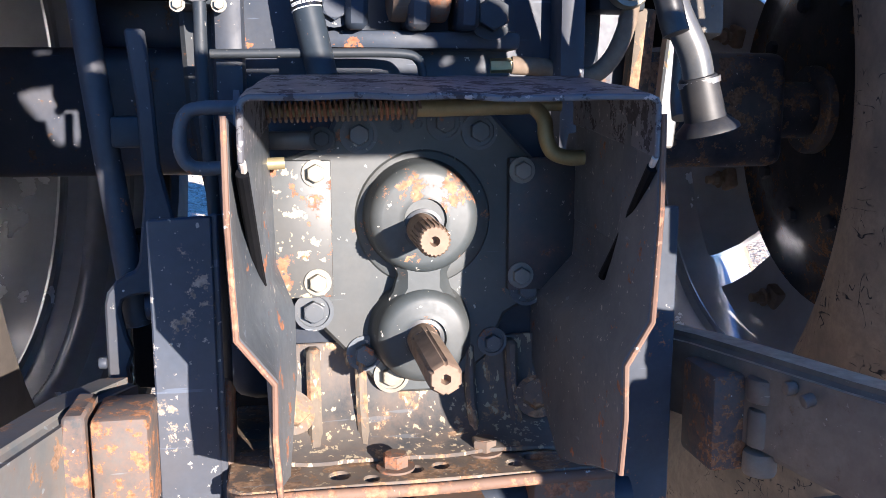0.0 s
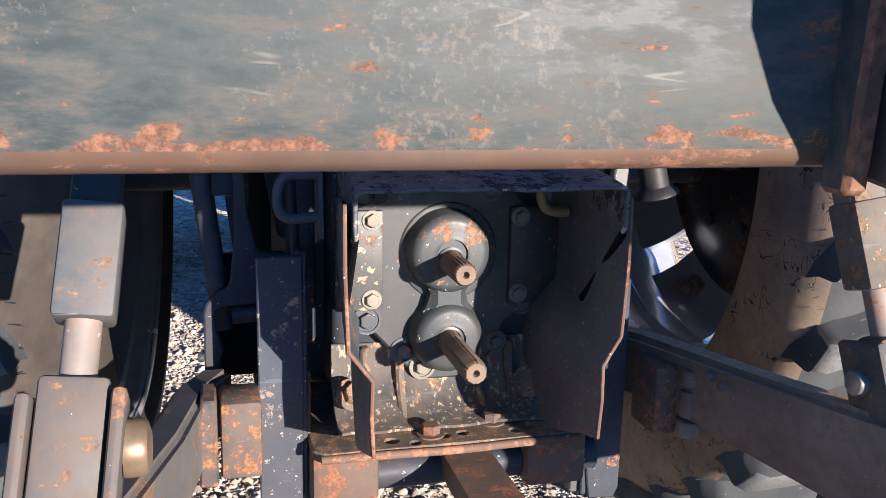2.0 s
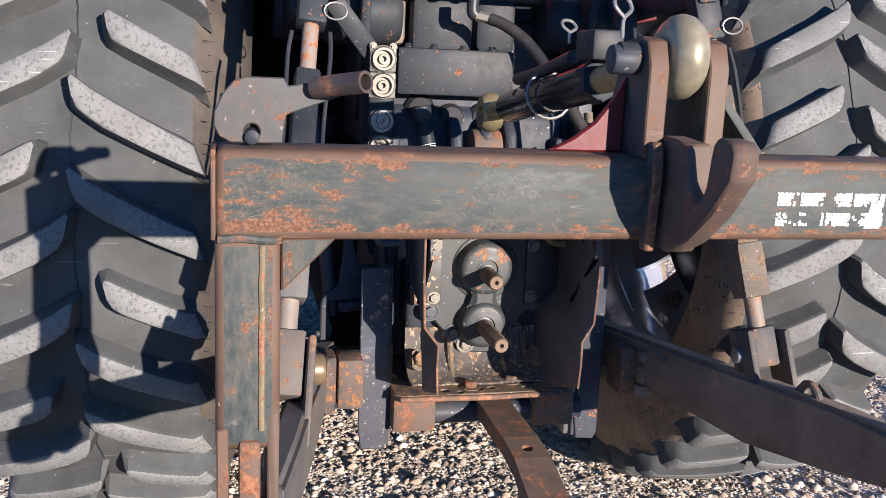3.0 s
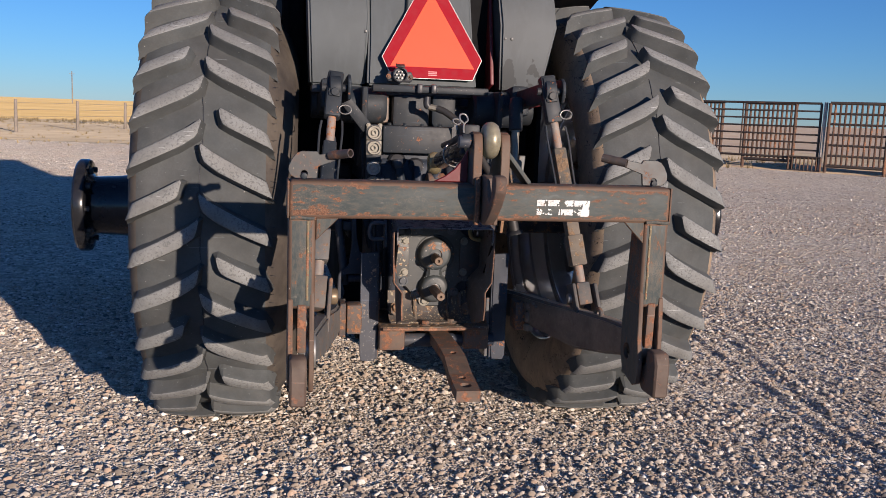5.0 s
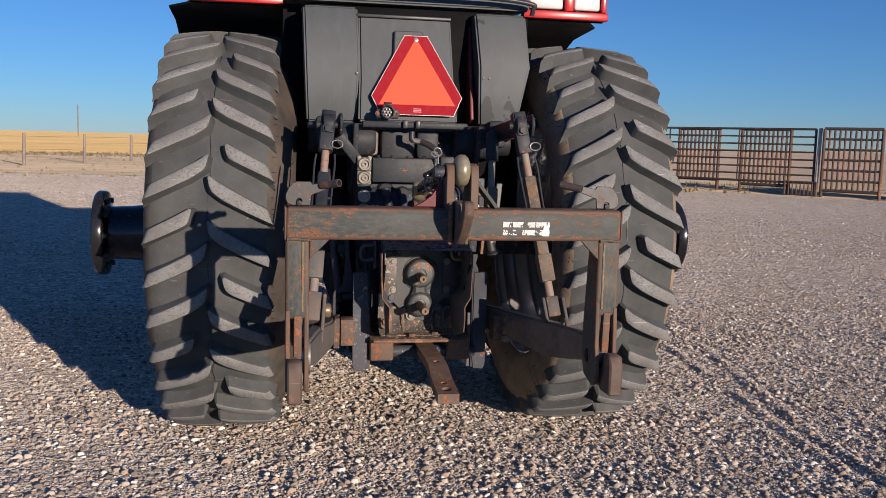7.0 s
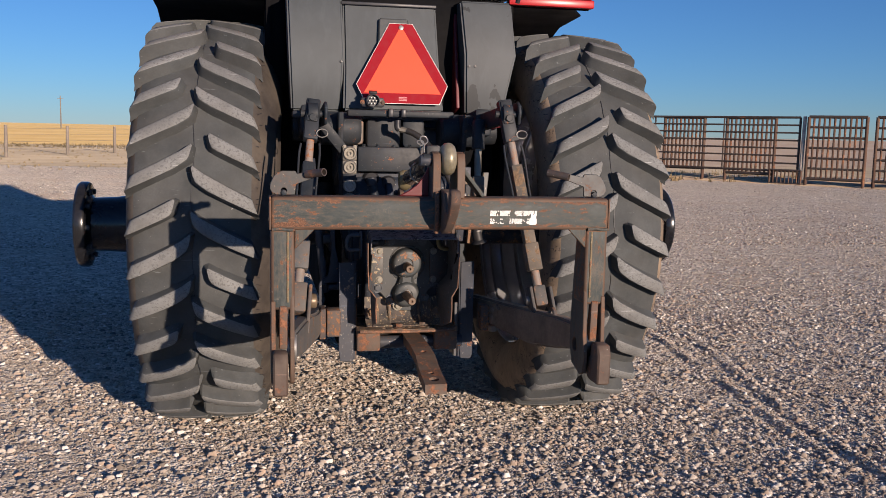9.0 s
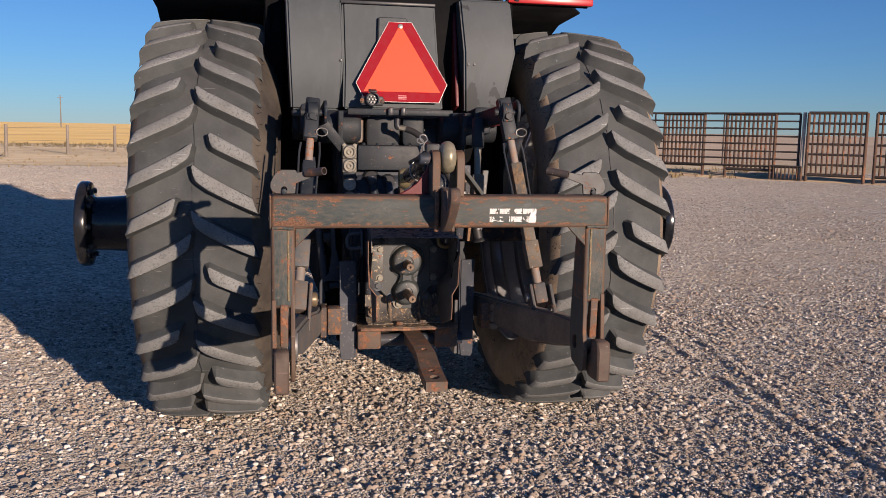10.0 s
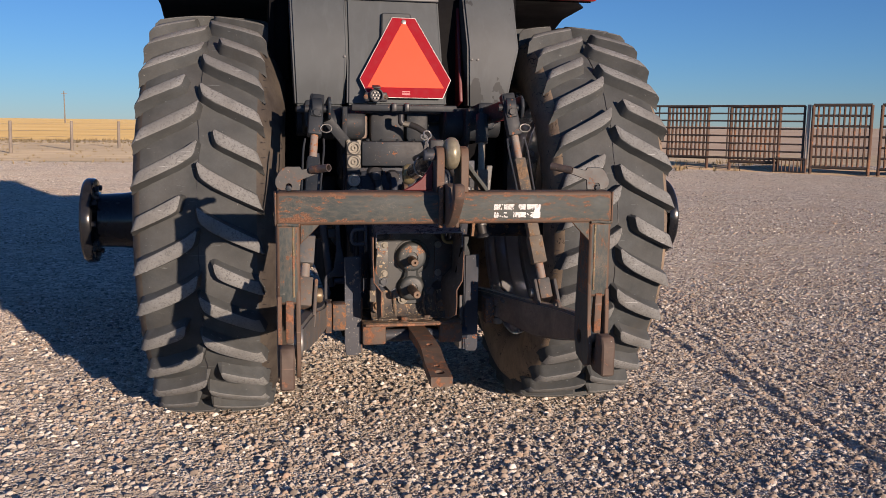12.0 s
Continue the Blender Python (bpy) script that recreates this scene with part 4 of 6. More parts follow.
# back of the pan, swept up to the cover, with its webs
ramp_rows = []
for y, z in ((1.085, 0.603), (1.115, 0.608), (1.140, 0.619), (1.160, 0.637), (1.173, 0.660), (1.180, 0.690), (1.182, 0.715)):
    ramp_rows.append([(x, y + 0.004 * noise.noise((x * 22, z * 22, 0.4)), z + 0.004 * noise.noise((x * 22, z * 22, 3.0))) for x in [-0.172 + 0.344 * k / 16 for k in range(17)]])
sheet("swept_back", ramp_rows, 0.005, PAN, tractor, "swept casting streaked with tan dust and rust")
for x, thick in ((-0.128, 0.016), (-0.072, 0.013), (0.058, 0.012), (0.108, 0.014)):
    bm = plate(B(), [(1.105, 0.607), (1.128, 0.622), (1.146, 0.646), (1.156, 0.680), (1.158, 0.712), (1.182, 0.712), (1.178, 0.660), (1.150, 0.622)], thick, sideways(x), bevel=0.004)
    under(link("pan_web", bm, APRON if x < 0 else PAN), support)
for sd in (-1, 1):
    bm = B()
    box(bm, (sd * 0.165, 1.17, 0.545), (0.10, 0.22, 0.085), None, 0.01)
    under(link("side_block", bm, RUST), support)
bm = B()
box(bm, (0.01, 1.22, 0.52), (0.40, 0.08, 0.05), None, 0.01)
cyl(bm, (-0.16, 1.10, 0.535), (0.24, 1.10, 0.535), 0.026)
under(link("cross_tube", bm, CAST), support)

# ---- drawbar ----
drawbar = thing("drawbar", "rusty flat steel drawbar with pin holes, bent down at its end", "drawbar", (0.03, 0.56, 0.45))
bm = B()
pts = [(0.018, 1.40, 0.575, 0.037), (0.021, 1.10, 0.568, 0.037), (0.026, 0.88, 0.560, 0.038), (0.028, 0.80, 0.549, 0.039), (0.027, 0.74, 0.530, 0.040), (0.026, 0.69, 0.517, 0.041), (0.023, 0.545, 0.500, 0.041)]
g = []
for x, y, z, w in pts:
    g.append([bm.verts.new((x - w, y, z)), bm.verts.new((x + w, y, z)), bm.verts.new((x + w, y, z - 0.038)), bm.verts.new((x - w, y, z - 0.038))])
for a, b in zip(g, g[1:]):
    for k in range(4):
        bm.faces.new((a[k], a[(k + 1) % 4], b[(k + 1) % 4], b[k]))
bm.faces.new(g[0][::-1])
bm.faces.new(g[-1])
bmesh.ops.bevel(bm, geom=[e for e in bm.edges if len(e.link_faces) == 2 and e.calc_face_angle(0) > 1.0], offset=0.004, segments=2, affect='EDGES')
long_bar = part("bar", bm, RUST, drawbar)
drills = []
for x, y, r in ((0.024, 0.594, 0.019), (0.025, 0.657, 0.012), (0.027, 0.835, 0.012)):
    drills.append(link("drill", cyl(B(), (x, y, 0.40), (x, y, 0.65), r, seg=24), RUST))
    cut = long_bar.modifiers.new("pin_hole", 'BOOLEAN')
    cut.operation, cut.solver, cut.object = 'DIFFERENCE', 'EXACT', drills[-1]
bpy.context.view_layer.update()
drilled = bpy.data.meshes.new_from_object(long_bar.evaluated_get(bpy.context.evaluated_depsgraph_get()))
long_bar.modifiers.clear()
long_bar.data = drilled
drilled.polygons.foreach_set("use_smooth", [False] * len(drilled.polygons))
for ob in drills:
    bpy.data.objects.remove(ob)


# ---- guide plates each side of the floor ----
GUIDE = worn_paint("speckled_blue_black", (0.034, 0.045, 0.066), chips=0.60, flecks=0.655, rust=(0.30, 0.24, 0.19), fleck=(0.30, 0.28, 0.25), dust=0.15, scale=0.8, fscale=150)


def guide(sd):
    g = B()
    x0, x1 = (-0.287, -0.222) if sd < 0 else (0.232, 0.290)
    plate(g, [(x0, 0.875), (x1, 0.878), (x1, 0.47), (x1 - 0.008, 0.452), (x0 + 0.006, 0.455), (x0, 0.50)], 0.010, upright(1.105), bevel=0.002)
    xs = x1 - 0.004 if sd < 0 else x0 - 0.006
    plate(g, [(1.10, 0.88), (1.24, 0.86), (1.26, 0.50), (1.10, 0.46)], 0.010, sideways(xs), bevel=0.002)
    part("sway_guide", g, GUIDE if sd < 0 else CAST, tractor, "flat black sway guide plate with paint chips")
    # inner bracket behind the guide
    b = B()
    xx = sd * 0.225
    plate(b, [(1.11, 0.70), (1.20, 0.66), (1.20, 0.46), (1.11, 0.46)], 0.03, sideways(xx - 0.015), bevel=0.003)
    part("foot_bracket", b, RUST if sd < 0 else GREY, tractor)


guide(-1)
guide(1)


# ---- lower links ----
def lower_link(sd, pts, label):
    ll = thing("lower_link", label, "hitch arm", pts[-1][:3], "lower links of the three-point hitch")
    b = B()
    g = []
    for x, y, z, h in pts:
        w = 0.026
        g.append([b.verts.new((x - w, y, z + h / 2)), b.verts.new((x + w, y, z + h / 2)), b.verts.new((x + w, y, z - h / 2)), b.verts.new((x - w, y, z - h / 2))])
    for p, q in zip(g, g[1:]):
        for k in range(4):
            b.faces.new((p[k], p[(k + 1) % 4], q[(k + 1) % 4], q[k]))
    b.faces.new(g[0][::-1])
    b.faces.new(g[-1])
    bmesh.ops.recalc_face_normals(b, faces=b.faces)
    worn(bmesh.ops.bevel(b, geom=[e for e in b.edges if len(e.link_faces) == 2 and e.calc_face_angle(0) > 0.9], offset=0.010, segments=3, affect='EDGES'))
    # Right arm's top faces: tan dust, with the sunlight on it in the colour.
    for f in b.faces:
        f.material_index = 1 if sd > 0 and f.normal.z > 0.80 else 0
    part("arm", b, LINK if sd < 0 else [LINKR, LITDUST], ll)
    x, y, z, h = pts[0]
    if sd < 0:
        blk = part("sway_block", box(B(), (-0.314, 1.072, 0.632), (0.056, 0.082, 0.112), None, 0.006), LINKBLK, ll, "square block with flaking paint over rust")
        under(link("block_plate", plate(B(), [(-0.372, 0.566), (-0.346, 0.566), (-0.346, 0.693), (-0.367, 0.693), (-0.372, 0.655), (-0.377, 0.648), (-0.377, 0.640), (-0.370, 0.634)], 0.074, upright(1.106), bevel=0.004), LINKBLK), blk)
    else:
        blk = part("sway_block", box(B(), (0.330, 1.068, 0.643), (0.044, 0.082, 0.112), None, 0.007), LINKBLK, ll, "square block with flaking paint over rust")
        under(link("block_hole", cyl(B(), (0.306, 1.052, 0.635), (0.312, 1.052, 0.635), 0.014, seg=24), RUST), blk)
        for z, r, hh in ((0.687, 0.0185, 0.014), (0.644, 0.0155, 0.022), (0.604, 0.0185, 0.014)):
            under(link("hinge_knuckle", cyl(B(), (0.357, 1.010, z - hh), (0.357, 1.010, z + hh), r, seg=24, bevel=0.005), LINKR), blk)
        for y in (0.958, 0.925):
            part("rivet", cyl(B(), (0.350, y, 0.705 - (0.958 - y) * 0.1), (0.362, y, 0.705), 0.007, seg=16, bevel=0.002), LINKR, ll)
    x, y, z, h = pts[-1]
    part("ball_end", lathe(B(), [(0.022, -0.024), (0.050, -0.024), (0.056, -0.012), (0.056, 0.012), (0.050, 0.024), (0.022, 0.024)], Matrix.Translation((x, y - 0.02, z)) @ WX, 32, True), STEEL, ll)
    return ll


LINK = worn_paint("link_arm_paint", (0.092, 0.104, 0.109), chips=0.56, flecks=0.74, rust=(0.23, 0.14, 0.085), dust=0.4, rough=0.6, rub=0.5)
LITDUST = plain("sunlit_tan_dust", (0.42, 0.32, 0.21), 0.95, 0, 60, 0.35, 0.4)
LINKR = worn_paint("dusty_brown_link", (0.145, 0.112, 0.09), chips=0.60, flecks=0.76, rust=(0.17, 0.12, 0.08), dust=0.85, rough=0.5, scale=1.6, spec=0.4, rub=0.6)
LINKBLK = worn_paint("rusting_block_paint", (0.06, 0.062, 0.066), chips=0.475, flecks=0.72, rust=(0.27, 0.125, 0.058), dust=0.4, rough=0.75, scale=1.5, rub=0.6)
lower_link(-1, [(-0.345, 1.22, 0.625, 0.10), (-0.380, 1.12, 0.632, 0.105), (-0.412, 0.90, 0.652, 0.11), (-0.455, 0.65, 0.685, 0.125), (-0.490, 0.45, 0.705, 0.115), (-0.525, 0.29, 0.722, 0.085)], "grey painted lower hitch arm with rusty scuffs beside the tyre")
right_link = lower_link(1, [(0.305, 1.22, 0.665, 0.10), (0.345, 1.12, 0.668, 0.105), (0.405, 0.90, 0.668, 0.12), (0.450, 0.70, 0.672, 0.14), (0.480, 0.48, 0.700, 0.12), (0.500, 0.29, 0.725, 0.085)], "brown-black lower hitch arm in the shade of the hitch")




# ---- lift rods ----
def lift_rod(top, low, sd):
    T, L = Vector(top), Vector(low)
    def at(f):
        return T + (L - T) * f
    lr = thing("lift_rod", "adjustable grey lift rod with an orange-stained screw", "lift rod", low, "lift rods of the three-point hitch")
    b = B()
    bar(b, at(-0.075), at(0.155), 0.056, 0.046, 0.007, (0, 1, 0))
    bar(b, at(-0.065), at(0.06), 0.044, 0.060, 0.006, (0, 1, 0))
    cl = part("upper_clevis", b, GREYD, lr)
    under(link("clevis_pin", cyl(B(), at(0.0) + Vector((-0.045, 0, 0)), at(0.0) + Vector((0.045, 0, 0)), 0.014), GREYD), cl)
    under(link("clevis_bolt", hexbolt(B(), at(0.02) + Vector((0, -0.03, 0)), 0.015, 0.012), GREYD), cl)
    n = [at(0.11) + Vector((0.022 * math.cos(a) + 0.042, -0.03, 0.016 * math.sin(a))) for a in (k * math.pi / 6 for k in range(12))]
    under(link("ring_clip", tube(B(), n + [n[0]], 0.0022, 6, 1), STEEL), cl)
    part("screw", cyl(B(), at(0.14), at(0.32), 0.0155), SCREW, lr, "bare screw stained orange")
    b = bar(B(), at(0.28), at(0.84), 0.046, 0.046, 0.006, (0, 1, 0))
    sl = part("sleeve", b, GREYD if sd < 0 else DIRTY, lr)
    under(link("sleeve_block", bar(B(), at(0.70), at(0.845), 0.056, 0.056, 0.005, (0, 1, 0)), LINK if sd < 0 else DIRTY), sl)
    part("lower_screw", cyl(B(), at(0.83), at(0.94), 0.017), SCREW, lr)
    for dx in (-0.036, 0.036):
        o = Vector((dx, -0.012, 0))
        part("lock_rod", tube(B(), [at(0.17) + o, at(0.24) + o * 1.1, at(0.40) + o, at(0.52) + o], 0.0042, 8), GREYD, lr)
    b = tube(B(), [at(0.52) + Vector((-0.04, -0.03, 0)), at(0.515) + Vector((0, -0.034, 0)), at(0.52) + Vector((0.042, -0.03, 0))], 0.005, 8)
    part("lock_wire", b, RUST, lr)
    b = bar(B(), at(0.915), at(1.06), 0.062, 0.060, 0.006, (0, 1, 0)) if sd < 0 else bar(B(), at(0.925), at(1.03), 0.050, 0.050, 0.006, (0, 1, 0))
    lc = part("lower_clevis", b, CLEVIS, lr)
    for dx in (-0.040, 0.040):
        o = Vector((dx, -0.004, 0))
        under(link("clevis_plate", bar(B(), at(0.93) + o, at(1.17) + o, 0.014, 0.080, 0.006, (0, 1, 0)), CLEVIS), lc)
    f = 1.0 if sd < 0 else 0.62
    under(link("pin_head", lathe(B(), [(0.027 * f, 0.0), (0.027 * f, 0.016 * f), (0.024 * f, 0.021 * f), (0.014 * f, 0.024 * f), (0.001, 0.025 * f)], Matrix.Translation(L + Vector((0.047 if sd < 0 else -0.047, 0, 0))) @ (WX if sd < 0 else Matrix.Rotation(math.pi, 4, 'Z') @ WX), 28), PINHEAD if sd < 0 else STEEL), lc)


CLEVIS = worn_paint("rust_brown_clevis", (0.075, 0.078, 0.078), chips=0.525, flecks=0.74, rust=(0.22, 0.125, 0.075), dust=0.4, rough=0.65, rub=0.6)
PINHEAD = plain("dirty_brass_pin", (0.17, 0.118, 0.066), 0.42, 0.3, 45, 0.35, 0.2, 0.4)
DIRTY = worn_paint("dirt_caked_sleeve", (0.085, 0.075, 0.062), chips=0.52, flecks=0.66, rust=(0.20, 0.13, 0.075), fleck=(0.36, 0.32, 0.25), dust=0.7, rough=0.8)
SCREW = worn_paint("orange_stained_steel", (0.24, 0.215, 0.19), chips=0.55, flecks=0.72, rust=(0.36, 0.15, 0.065), rub=0.7, dust=0.3, rough=0.6)
lift_rod((-0.405, 1.02, 1.485), (-0.478, 0.655, 0.800), -1)
lift_rod((0.365, 0.93, 1.500), (0.472, 0.73, 0.775), 1)
# lug for a check chain on the shaded arm
lugp = plate(B(), [(0.50, 0.715), (0.62, 0.720), (0.60, 0.752), (0.578, 0.776), (0.556, 0.780), (0.535, 0.768), (0.520, 0.745)], 0.014, sideways(0.462), [(0.560, 0.755, 0.012)], 0.003)
part("chain_lug", lugp, CLEVIS, right_link)
# lift arms and rockshaft
part("brace_plate", bar(B(), (-0.356, 1.215, 1.455), (-0.258, 1.235, 1.338), 0.010, 0.044, 0.003, (0.75, 0, 0.66)), GREYD, tractor, "flat diagonal brace")
part("rockshaft", cyl(B(), (-0.46, 1.62, 1.43), (0.50, 1.62, 1.43), 0.062, seg=36, bevel=0.008), GREYD, tractor, "grey rockshaft")
for tp, x0 in (((-0.403, 1.02, 1.485), -0.40), ((0.365, 0.93, 1.500), 0.365)):
    b = B()
    bar(b, (x0, 1.68, 1.43), (x0, 1.30, 1.47), 0.075, 0.12, 0.015)
    bar(b, (x0, 1.32, 1.47), (tp[0], tp[1] - 0.02, tp[2]), 0.034, 0.075, 0.010)
    la = part("lift_arm", b, GREYD, tractor)
    under(link("arm_eye", cyl(B(), (tp[0] - 0.02, tp[1], tp[2]), (tp[0] + 0.02, tp[1], tp[2]), 0.044, seg=28, bevel=0.004), GREYD), la)
    for dx in (0.050,):
        under(link("outer_ear", plate(B(), [(tp[1] - 0.02, tp[2] - 0.040), (tp[1] - 0.036, tp[2] + 0.005), (tp[1] - 0.026, tp[2] + 0.036), (tp[1] + 0.0, tp[2] + 0.050), (tp[1] + 0.05, tp[2] + 0.045), (tp[1] + 0.25, tp[2] + 0.02), (tp[1] + 0.25, tp[2] - 0.05)], 0.012, sideways(tp[0] + dx - 0.006), bevel=0.003), GREYD), la)
for sd in (-1, 1):
    b = plate(B(), [(1.24, 1.50), (1.55, 1.50), (1.55, 1.20), (1.42, 1.18), (1.26, 1.36)], 0.022, sideways(sd * 0.27 - 0.011), bevel=0.004)
    part("lift_bracket", b, GREYD, tractor)
    b = lathe(B(), [(0.062, -0.09), (0.072, -0.08), (0.072, 0.07), (0.058, 0.09)], Matrix.Translation((sd * 0.265, 1.37, 1.43)) @ WX, 32)
    part("shaft_collar", b, GREYD, tractor)

# ---- quick hitch ----
OLDRED = worn_paint("old_red_paint", (0.150, 0.008, 0.013), chips=0.58, flecks=0.76, dust=0.03)
EDGEB = worn_paint("rubbed_edge", (0.10, 0.061, 0.040), chips=0.51, flecks=0.74, rust=(0.21, 0.105, 0.06), rough=0.65, stretch=(0.3, 1, 0.3), rub=0.5)
HOOKM = worn_paint("bare_rusted_hook", (0.092, 0.060, 0.046), chips=0.55, flecks=0.76, rust=(0.20, 0.10, 0.062), dust=0.3, rough=0.7)
LEVER = worn_paint("scuffed_lever_paint", (0.045, 0.053, 0.056), chips=0.555, flecks=0.68, rust=(0.22, 0.105, 0.06), fleck=(0.22, 0.19, 0.15), dust=0.15, scale=1.2, rub=0.4)
TUBEM = worn_paint("rust_scuffed_tube", (0.06, 0.052, 0.05), chips=0.55, flecks=0.74, rust=(0.20, 0.10, 0.062), dust=0.2, rub=0.5)
SEAM = worn_paint("ochre_worn_weld", (0.20, 0.155, 0.085), chips=0.52, flecks=0.62, rust=(0.30, 0.14, 0.08), fleck=(0.38, 0.32, 0.20), scale=1.5, rough=0.7)
hitch = thing("quick_hitch", "worn dark quick hitch frame with rust along its edges", "hitch frame", (-0.03, 0.25, 0.6))
beam = part("crossbeam", box(B(), (-0.026, 0.252, 1.163), (1.112, 0.104, 0.104), None, 0.010, 3), [BEAM, EDGEB], hitch, "square tube beam, paint rubbed to rust")
for sd, x0, x1 in ((-1, -0.583, -0.508), (1, 0.453, 0.530)):
    b = box(B(), ((x0 + x1) / 2, 0.252, 0.985), (x1 - x0, 0.100, 0.258), None, 0.010, 3)
    post = part("post", b, [POSTM, EDGEB], hitch)
    xi, xo = (x1, x0) if sd < 0 else (x0, x1)
    # weld along the joint and down the face
    for dz in (1.1125,):
        under(link("weld", tube(B(), [(x0 + 0.004, 0.199, dz), (x0 + 0.03, 0.1975, dz + 0.002), (x1 - 0.02, 0.1985, dz - 0.001), (x1, 0.199, dz)], 0.005, 8, 4), [POSTM, EDGEB]), post)
    under(link("end_cap", box(B(), (xo + sd * 0.001, 0.252, 1.1625), (0.006, 0.1035, 0.1035), None, 0.0025), [POSTM, EDGEB]), beam)
    seam = xi + (0.020 if sd > 0 else -0.022)
    under(link("weld_seam", tube(B(), [(seam + 0.0005 * math.sin(k * 2.3), 0.2022, 1.105 - 0.0248 * k) for k in range(10)], 0.0040, 8, 3), SEAM), post)
    # corner gusset
    s2 = -sd
    b = plate(B(), [(xi, 1.113), (xi + s2 * 0.062, 1.113), (xi + s2 * 0.045, 1.095), (xi, 1.050)] if sd < 0 else [(xi, 1.050), (xi - 0.045, 1.095), (xi - 0.062, 1.113), (xi, 1.113)], 0.012, upright(0.215), bevel=0.002)
    under(link("gusset", b, [POSTM, EDGEB]), post)
    # forked lower end
    for k, xp in enumerate((x0 + 0.001, x1 - 0.015)):
        inner = (k == 1) if sd < 0 else (k == 0)
        prof = [(0.200, 0.885), (0.302, 0.885), (0.318, 0.80), (0.330, 0.70), (0.300, 0.640), (0.215, 0.615), (0.190, 0.630), (0.188, 0.70), (0.192, 0.80)]
        if inner:
            prof = [(0.202, 0.900), (0.300, 1.05), (0.325, 0.80), (0.325, 0.70), (0.300, 0.635), (0.220, 0.612), (0.188, 0.625), (0.180, 0.68), (0.196, 0.75)]
        b = plate(B(), prof, 0.014, sideways(xp), [(0.275, 0.705, 0.024)], 0.002)
        under(link("fork_plate", b, [FORKM, EDGEB]), post)
    xm = (x0 + x1) / 2 + 0.004
    b = B()
    box(b, (xm - 0.002, 0.215, 0.800), (0.026, 0.03, 0.14), Matrix.Rotation(0.05, 4, 'X'), 0.005)
    under(link("lock_bar", b, RUST), post)
    b = plate(B(), [(0.115, 0.600), (0.200, 0.598), (0.262, 0.640), (0.262, 0.675), (0.222, 0.668), (0.190, 0.690), (0.180, 0.735), (0.125, 0.735), (0.112, 0.70)], 0.046, sideways(xm - 0.036 if sd < 0 else xm - 0.016), bevel=0.006)
    part("lower_hook", b, HOOKM, hitch, "bare rusted steel hook")
    # latch lever on top of the beam
    xs = (lambda v: v) if sd < 0 else (lambda v: -0.055 - v)
    pts = [(xs(-0.578), 1.226), (xs(-0.584), 1.238), (xs(-0.583), 1.254), (xs(-0.573), 1.275), (xs(-0.562), 1.288), (xs(-0.548), 1.294), (xs(-0.505), 1.294), (xs(-0.500), 1.285), (xs(-0.440), 1.296), (xs(-0.440), 1.275), (xs(-0.503), 1.252), (xs(-0.506), 1.219), (xs(-0.565), 1.219)]
    b = plate(B(), pts if sd < 0 else pts[::-1], 0.008, upright(0.240), [(xs(-0.541), 1.232, 0.009)], 0.0015)
    lv = part("latch_lever", b, LEVER, hitch, "bent steel latch lever")
    t0, t1 = ((-0.470, 0.228, 1.284), (-0.420, 0.172, 1.294)) if sd < 0 else ((0.322, 0.232, 1.298), (0.380, 0.188, 1.286))
    m_, long_ = along(t0, t1)
    under(link("lever_tube", lathe(B(), [(0.0125, -long_ / 2), (0.0125, long_ / 2), (0.009, long_ / 2), (0.009, -long_ / 2)], m_, 20, True), TUBEM), lv)
    under(link("lever_pin", cyl(B(), (xs(-0.541), 0.225, 1.226), (xs(-0.541), 0.27, 1.226), 0.0085, bevel=0.001), GREYD), lv)
# twin plates that hold the top link
for x in (-0.072, 0.008):
    b = plate(B(), [(0.200, 1.214), (0.200, 1.325), (0.212, 1.356), (0.240, 1.362), (0.285, 1.355), (0.302, 1.30), (0.345, 1.214)], 0.026, sideways(x), bevel=0.002)
    part("upright_plate", b, [POSTM, EDGEB], hitch)
part("side_brace", plate(B(), [(-0.172, 1.216), (-0.074, 1.216), (-0.074, 1.312), (-0.090, 1.282), (-0.112, 1.253), (-0.140, 1.232)], 0.012, upright(0.272), bevel=0.002), OLDRED, hitch, "curved brace with old red paint")
part("side_brace", bar(B(), (0.036, 0.275, 1.305), (0.105, 0.265, 1.216), 0.012, 0.080, 0.002, (0, 1, 0)), POSTM, hitch)
b = plate(B(), [(0.036, 1.205), (0.032, 1.236), (0.040, 1.248), (0.072, 1.251), (0.081, 1.242), (0.088, 1.196), (0.095, 1.180), (0.107, 1.174), (0.120, 1.180), (0.128, 1.196), (0.134, 1.238), (0.205, 1.243), (0.205, 1.106), (0.172, 1.102), (0.124, 1.124), (0.072, 1.164)], 0.030, sideways(-0.046), bevel=0.003)
part("top_hook", b, HOOKM, hitch, "thick rust-brown top hook")
for x in (-0.066, -0.012):
    b = plate(B(), [(0.185, 1.10), (0.178, 1.20), (0.185, 1.235), (0.205, 1.235), (0.205, 1.10)], 0.014, sideways(x), bevel=0.003)
    part("hook_cheek", b, [POSTM, EDGEB], hitch)
